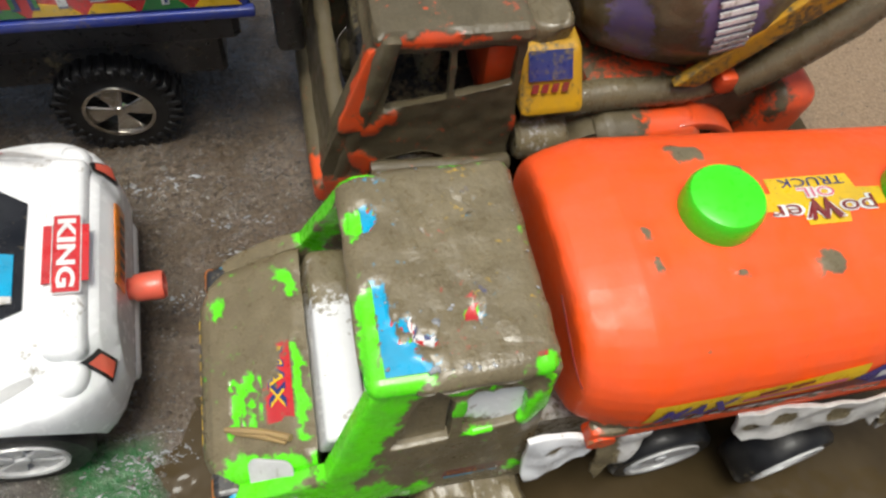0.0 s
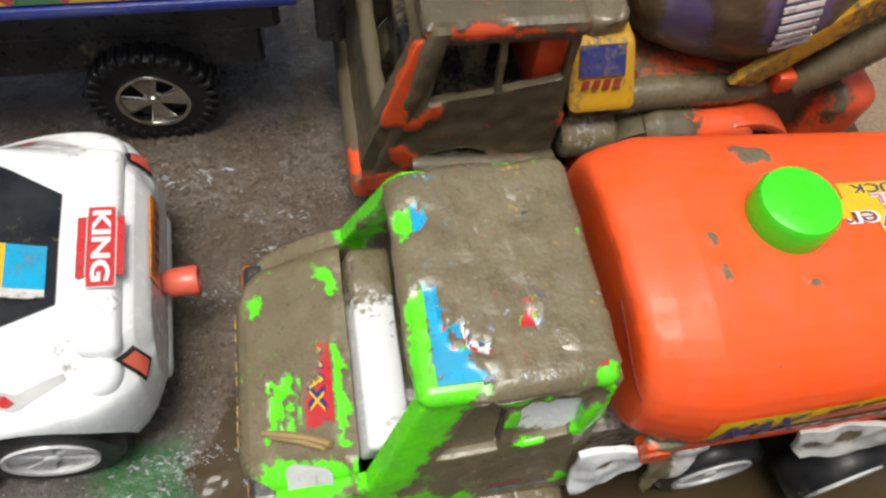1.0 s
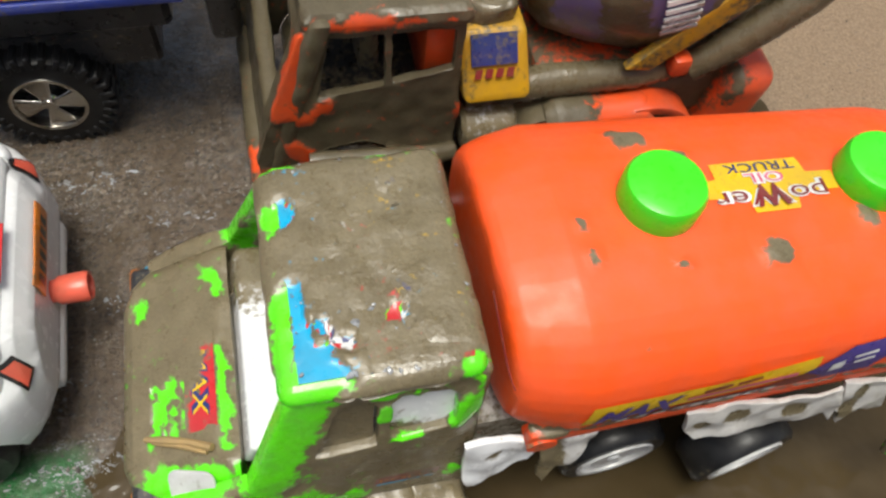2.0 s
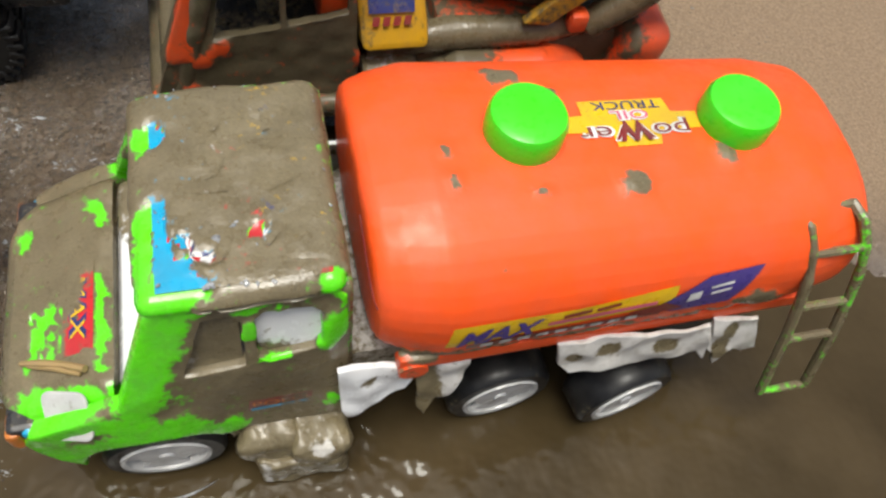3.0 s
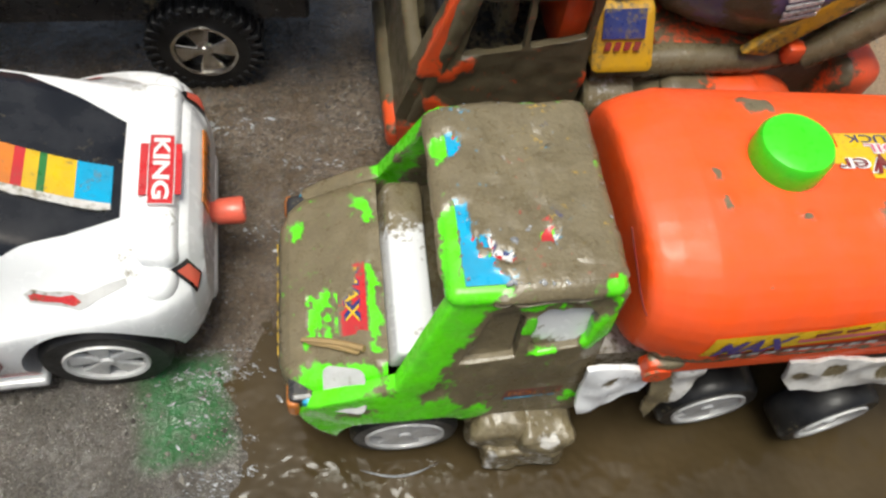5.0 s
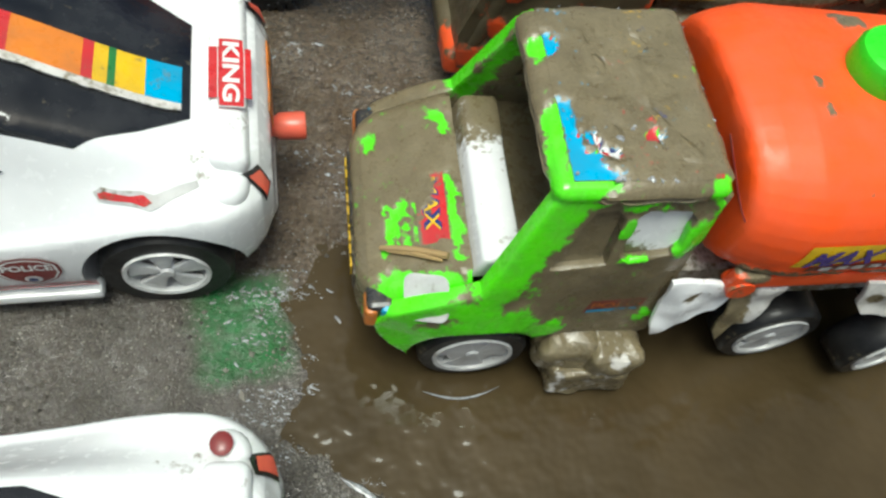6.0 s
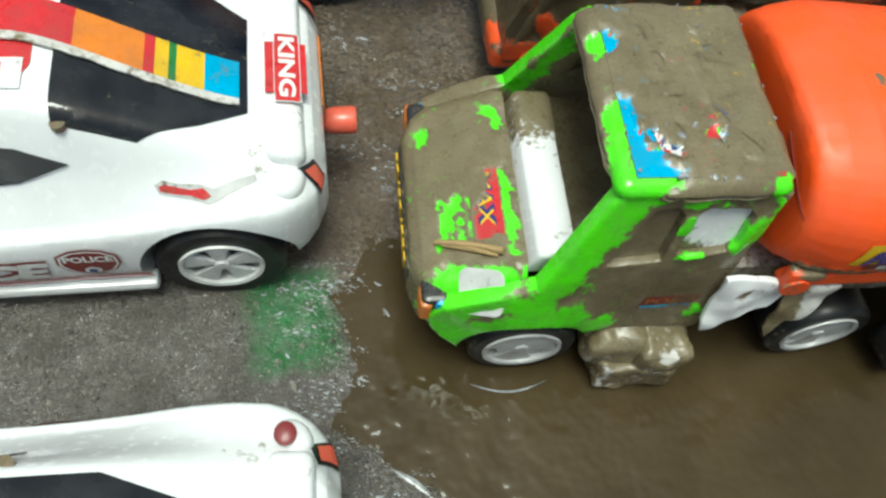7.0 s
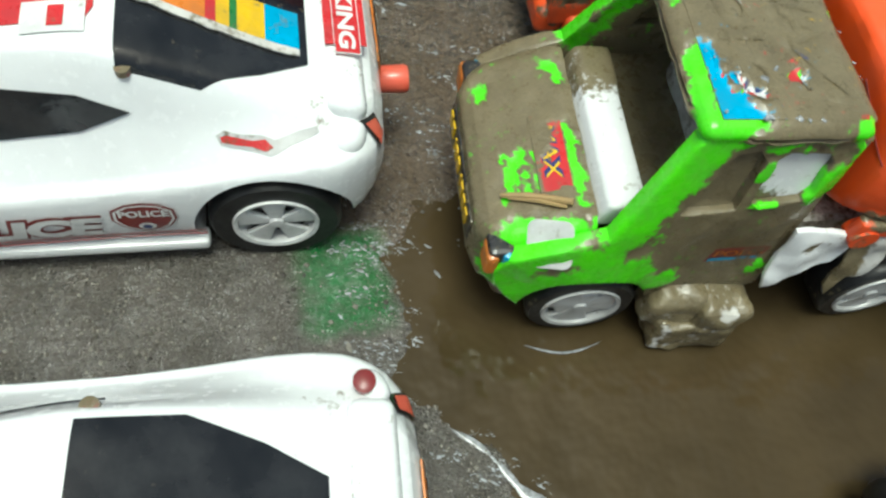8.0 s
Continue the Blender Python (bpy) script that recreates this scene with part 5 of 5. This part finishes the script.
        td = part("torn_print", placed(flat([f(torn)]), (0, s * 0.054, 0.066), (-s, 0, 0), (0, -s * 0.5, 0.86), lift=0.0005, shell=shell), RIM_GREY, car, "torn remains of a red and grey sticker", mud=lambda p, n: 0.26 + 0.45 * nz(p, 130), step=0.003, thick=0.0002)
        red = [(0.0545, 0.0045), (0.0550, 0.0025), (0.0600, 0.0016), (0.0655, 0.0010), (0.0700, -0.0006), (0.0728, 0.0006), (0.0700, 0.0034), (0.0655, 0.0030), (0.0600, 0.0042), (0.0570, 0.0050)]
        part("torn_red", placed(flat([f(red)]), (0, s * 0.054, 0.066), (-s, 0, 0), (0, -s * 0.5, 0.86), lift=0.0008, shell=shell), S_RED, td, mud=lambda p, n: 0.20 + 0.4 * nz(p, 200), step=0.003, thick=0.0)
    # roof print
    if tape:
        rp = part("roof_print", placed(flat([[(-0.018, -0.026), (0.015, -0.026), (0.018, -0.020), (0.018, 0.022), (-0.018, 0.026)]]), (0, 0, 0.1), *up, lift=0.0005, shell=shell), S_RED, car, "red and white roof sticker", **m)
        part("roof_band", placed(flat([[(-0.018, 0.004), (0.018, 0.004), (0.018, 0.012), (-0.018, 0.012)]]), (0, 0, 0.1), *up, lift=0.0008, shell=shell), S_YELLOW, rp)
        part("roof_figure_field", placed(flat([[(-0.004, -0.030), (0.016, -0.030), (0.016, -0.018), (-0.004, -0.018)]]), (0, 0, 0.1), *up, lift=0.0008, shell=shell), S_WHITE, rp, **m)
        part("letters", placed(text_bm("1", 0.0085, 0.0050), (0.007, -0.024, 0.1), (1, 0, 0), (0, 1, 0), lift=0.0011, shell=shell), S_RED, rp, **m)
    # rivets and small holes
    for a, b in ((0.0265, -0.0385), (0.0265, 0.0385)):
        hit = shell.ray_cast(Vector((a, b, 0.2)), Vector((0, 0, -1)))[0]
        part("post_hole", lathe([(0.0, -0.002), (0.0026, -0.002), (0.0026, 0.0006), (0.0, 0.0009)], 14, "z", hit), S_MAROON, car, "dirty plugged hole", mud=lambda p, n: 0.75, step=0.005, thick=0.0001)
    if not tape:
        hit = shell.ray_cast(Vector((0.0985, 0.0470, 0.2)), Vector((0, 0, -1)))[0] or Vector((0.0985, 0.0470, 0.062))
        part("rust_plug", lathe([(0.0, 0.0035), (0.0034, 0.0035), (0.0036, 0.0062), (0.0026, 0.0068), (0.0, 0.0070)], 14, "z", hit), S_MAROON, car, "rust-red plug on the wing")
    return car, shell


car_a, shell_a = build_car(-0.2020, 0.1090, "white toy police car with a coloured tape across its rear window", True, 2.0)
car_b, shell_b = build_car(-0.1975, -0.0955, "white toy police car with wet black rear window", False, 0.5)


def build_tape():
    """Printed tape stuck across the first car's rear window, in bands of colour."""
    bands = ((-0.022, 0.030, S_RED), (0.030, 0.052, S_ORANGE), (0.052, 0.0555, S_RED), (0.0555, 0.060, S_YELLOW), (0.060, 0.0625, S_GREEN), (0.0625, 0.072, S_YELLOW), (0.072, 0.084, S_BLUE))

    def mid(x):
        return -0.011 + 0.013 * smooth(0.08, -0.015, x)
    for a, b, mat in bands:
        n = 8
        hi = [(a + (b - a) * k / n, mid(a + (b - a) * k / n) + 0.0085) for k in range(n + 1)]
        lo = [(a + (b - a) * k / n, mid(a + (b - a) * k / n) - 0.0085 + 0.0006 * math.sin(900 * k * (b - a))) for k in range(n + 1)]
        bm = placed(slab([lo + hi[::-1]], 0.0005), (0, 0, 0.1), (1, 0, 0), (0, 1, 0), lift=0.0014, shell=shell_a, step=0.003)
        part("tape_band", bm, mat, car_a, "wet printed tape, banded red, orange, yellow and blue", mud=lambda p, n: 0.14 + 0.3 * nz(p, 110), step=0.006, thick=0.0002)
    lo = [(-0.022 + 0.106 * k / 24, mid(-0.022 + 0.106 * k / 24) - 0.0112 + 0.0012 * nz((k * 0.3, 0, 0), 3)) for k in range(25)]
    hi = [(-0.022 + 0.106 * k / 24, mid(-0.022 + 0.106 * k / 24) - 0.0080) for k in range(25)]
    part("tape_edge", placed(slab([lo + hi[::-1]], 0.0008), (0, 0, 0.1), (1, 0, 0), (0, 1, 0), lift=0.0014, shell=shell_a, step=0.003), WHITE_DIRTY, car_a, "frayed white tape edge", mud=lambda p, n: 0.36 + 0.35 * nz(p, 160), step=0.005, thick=0.0003)


build_tape()

# ---- wheel of another toy, at the puddle's near side ----
loose = thing("toy_trailer", 0.124, -0.102, 0, "toy trailer with black tyre and pink rim in the puddle", "toy trailer")
wheel(loose, 0, 0, 0.022, 0.018, 0.017, S_PINK, 5, -20)
part("axle_block", box(-0.004, 0.012, 0.006, 0.030, 0.016, 0.030, 0.002, 2), BLACK, loose)


# ---- loose grit on the concrete ----


def build_grit():
    """Small stones and sand lumps strewn over the bare concrete."""
    rnd = random.Random(7)
    verts, faces = [], []
    base = [(1, 0, 0), (-1, 0, 0), (0, 1, 0), (0, -1, 0), (0, 0, 1), (0, 0, -1)]
    tris = [(0, 2, 4), (2, 1, 4), (1, 3, 4), (3, 0, 4), (2, 0, 5), (1, 2, 5), (3, 1, 5), (0, 3, 5)]
    made = 0
    while made < 9000:
        x, y = (rnd.uniform(-0.30, -0.03), rnd.uniform(-0.13, 0.08)) if rnd.random() < 0.62 else (rnd.uniform(-0.16, 0.40), rnd.uniform(0.05, 0.34))
        d = shore(x, y)
        if d > 0.004 or (y > 0.06 and rnd.random() < 0.55) or noise.noise(Vector((x * 35, y * 35, 9))) + rnd.uniform(-0.5, 0.5) < -0.05:
            continue
        made += 1
        s = 0.00034 * math.exp(rnd.gauss(0, 0.55))
        z, a, k = ground_height(x, y), rnd.uniform(0, 6.28), len(verts)
        for bx, by, bz in base:
            q = Vector((bx * s * rnd.uniform(0.7, 1.4), by * s * rnd.uniform(0.7, 1.4), bz * s * 0.7 * rnd.uniform(0.7, 1.3)))
            q.rotate(Euler((0.3 * math.sin(a), 0.3 * math.cos(a), a)))
            verts.append((x + q.x, y + q.y, z + 0.3 * s + q.z))
        faces += [(k + i, k + j, k + l) for i, j, l in tris]
    me = bpy.data.meshes.new("grit")
    me.from_pydata(verts, [], faces)
    me.materials.append(GRIT)
    tagged(new("grit", me), "wet sand grains and small stones strewn on concrete", "grit", kind="stuff")


build_grit()


def flecks(name, spots, label):
    """Flat, uneven pale flecks for sky glints and froth at the given places (x, y, z, size)."""
    rnd = random.Random(11)
    bm = bmesh.new()
    for x, y, z, s, stretch, turn in spots:
        n = rnd.randint(6, 9)
        c, si = math.cos(turn), math.sin(turn)
        rim, top = [], []
        for i in range(n):
            a = 2 * math.pi * i / n
            r = s * rnd.uniform(0.45, 1.25)
            u, v = r * stretch * math.cos(a), r * math.sin(a)
            px, py = x + c * u - si * v, y + si * u + c * v
            rim.append(bm.verts.new((px, py, z)))
            top.append(bm.verts.new((x + 0.6 * (px - x), y + 0.6 * (py - y), z + 0.35 * s)))
        for i in range(n):
            bm.faces.new((rim[i], rim[(i + 1) % n], top[(i + 1) % n], top[i]))
        bm.faces.new(top)
    ob = part(name, bm, FROTH_GLINT)
    tagged(ob, label, "foam", kind="stuff")


def build_froth_glints():
    rnd = random.Random(5)
    spots = []
    # sky glints on the wet ground, modelled as pale flecks
    while len(spots) < 700:
        x, y = rnd.uniform(-0.13, 0.0), rnd.uniform(0.03, 0.20)
        streak = noise.noise(Vector((x * 22 + 1, y * 75, 4.2)))
        if streak < 0.12 or rnd.random() > 0.25 + streak:
            continue
        spots.append((x, y, max(ground_height(x, y), -0.0004) + 0.0001, 0.00028 * math.exp(rnd.gauss(0, 0.55)), rnd.uniform(1.4, 4.0), -0.25 + rnd.gauss(0, 0.4)))
    while len(spots) < 1500:
        x, y = rnd.uniform(-0.12, 0.02), rnd.uniform(-0.12, 0.06)
        d = shore(x, y)
        if not -0.030 < d < 0.008 or noise.noise(Vector((x * 40, y * 120, 8))) < 0.12:
            continue
        spots.append((x, y, max(ground_height(x, y), -0.0004) + 0.0001, 0.00022 * math.exp(rnd.gauss(0, 0.5)), rnd.uniform(1.5, 4.0), -0.2 + rnd.gauss(0, 0.4)))
    flecks("ground_glints", spots, "pale flecks shaped as sky glints on the wet concrete")
    spots = []
    # roof: scattered specks imitate glints on wet mud, the clusters are froth
    while len(spots) < 150:
        x, y = rnd.uniform(0.018, 0.073), rnd.uniform(0.016, 0.094)
        if noise.noise(Vector((x * 70, y * 70, 3))) < 0.05 and rnd.random() < 0.7:
            continue
        spots.append((x, y, 0.1332, 0.00034 * math.exp(rnd.gauss(0, 0.5)), rnd.uniform(1.0, 1.8), rnd.uniform(0, 3)))
    for x, y, s in ((0.026, 0.083, 0.0032), (0.040, 0.031, 0.0026), (0.034, 0.018, 0.0022), (0.044, 0.0175, 0.002), (0.052, 0.018, 0.0016)):
        spots += [(x + rnd.gauss(0, 0.0012), y + rnd.gauss(0, 0.001), 0.1331, s * rnd.uniform(0.3, 0.6), 1.4, rnd.uniform(0, 3)) for _ in range(4)]
    flecks("roof_froth_glints", spots, "pale specks for froth and sky glints on the muddy cab roof")


build_froth_glints()


def build_sky_sheen():
    """Pale ribbons imitating sky reflected along the puddle's near shore and round the tyres."""
    bm = bmesh.new()

    def ribbon(points, width):
        rows = []
        for i, (x, y) in enumerate(points):
            a, b = Vector(points[max(i - 1, 0)]), Vector(points[min(i + 1, len(points) - 1)])
            d = (b - a).normalized()
            w = width * math.sin(math.pi * i / (len(points) - 1)) ** 0.5 * (0.65 + 0.6 * nz((x, y, 0), 90) + 0.25 * nz((x, y, 0), 300))
            w = max(w, 0.0)
            rows.append([bm.verts.new((x - d.y * k * w, y + d.x * k * w, 0.0001 + 0.0005 * (1 - k * k))) for k in (-1, -0.4, 0.4, 1)])
        for p, q in zip(rows, rows[1:]):
            for k in range(3):
                bm.faces.new((p[k], p[k + 1], q[k + 1], q[k]))

    edge = []
    for i in range(60):
        y = -0.040 - 0.0016 * i
        lo, hi = -0.12, 0.15
        for _ in range(24):
            mid = (lo + hi) / 2
            lo, hi = (lo, mid) if shore(mid, y) > -0.006 else (mid, hi)
        edge.append((lo, y))
    ribbon(edge, 0.0036)
    ribbon([(-0.108 + 0.0012 * i, 0.2190 - 0.0012 * math.sin(math.pi * i / 28)) for i in range(29)], 0.0011)
    ribbon([(-0.019 + 0.0012 * i, -0.0055 - 0.0045 * math.sin(math.pi * i / 30)) for i in range(31)], 0.0009)
    tagged(part("sky_sheen", bm, FROTH_GLINT), "pale strips for sky reflections at the puddle's edge and the tyres", "foam", kind="stuff")


build_sky_sheen()
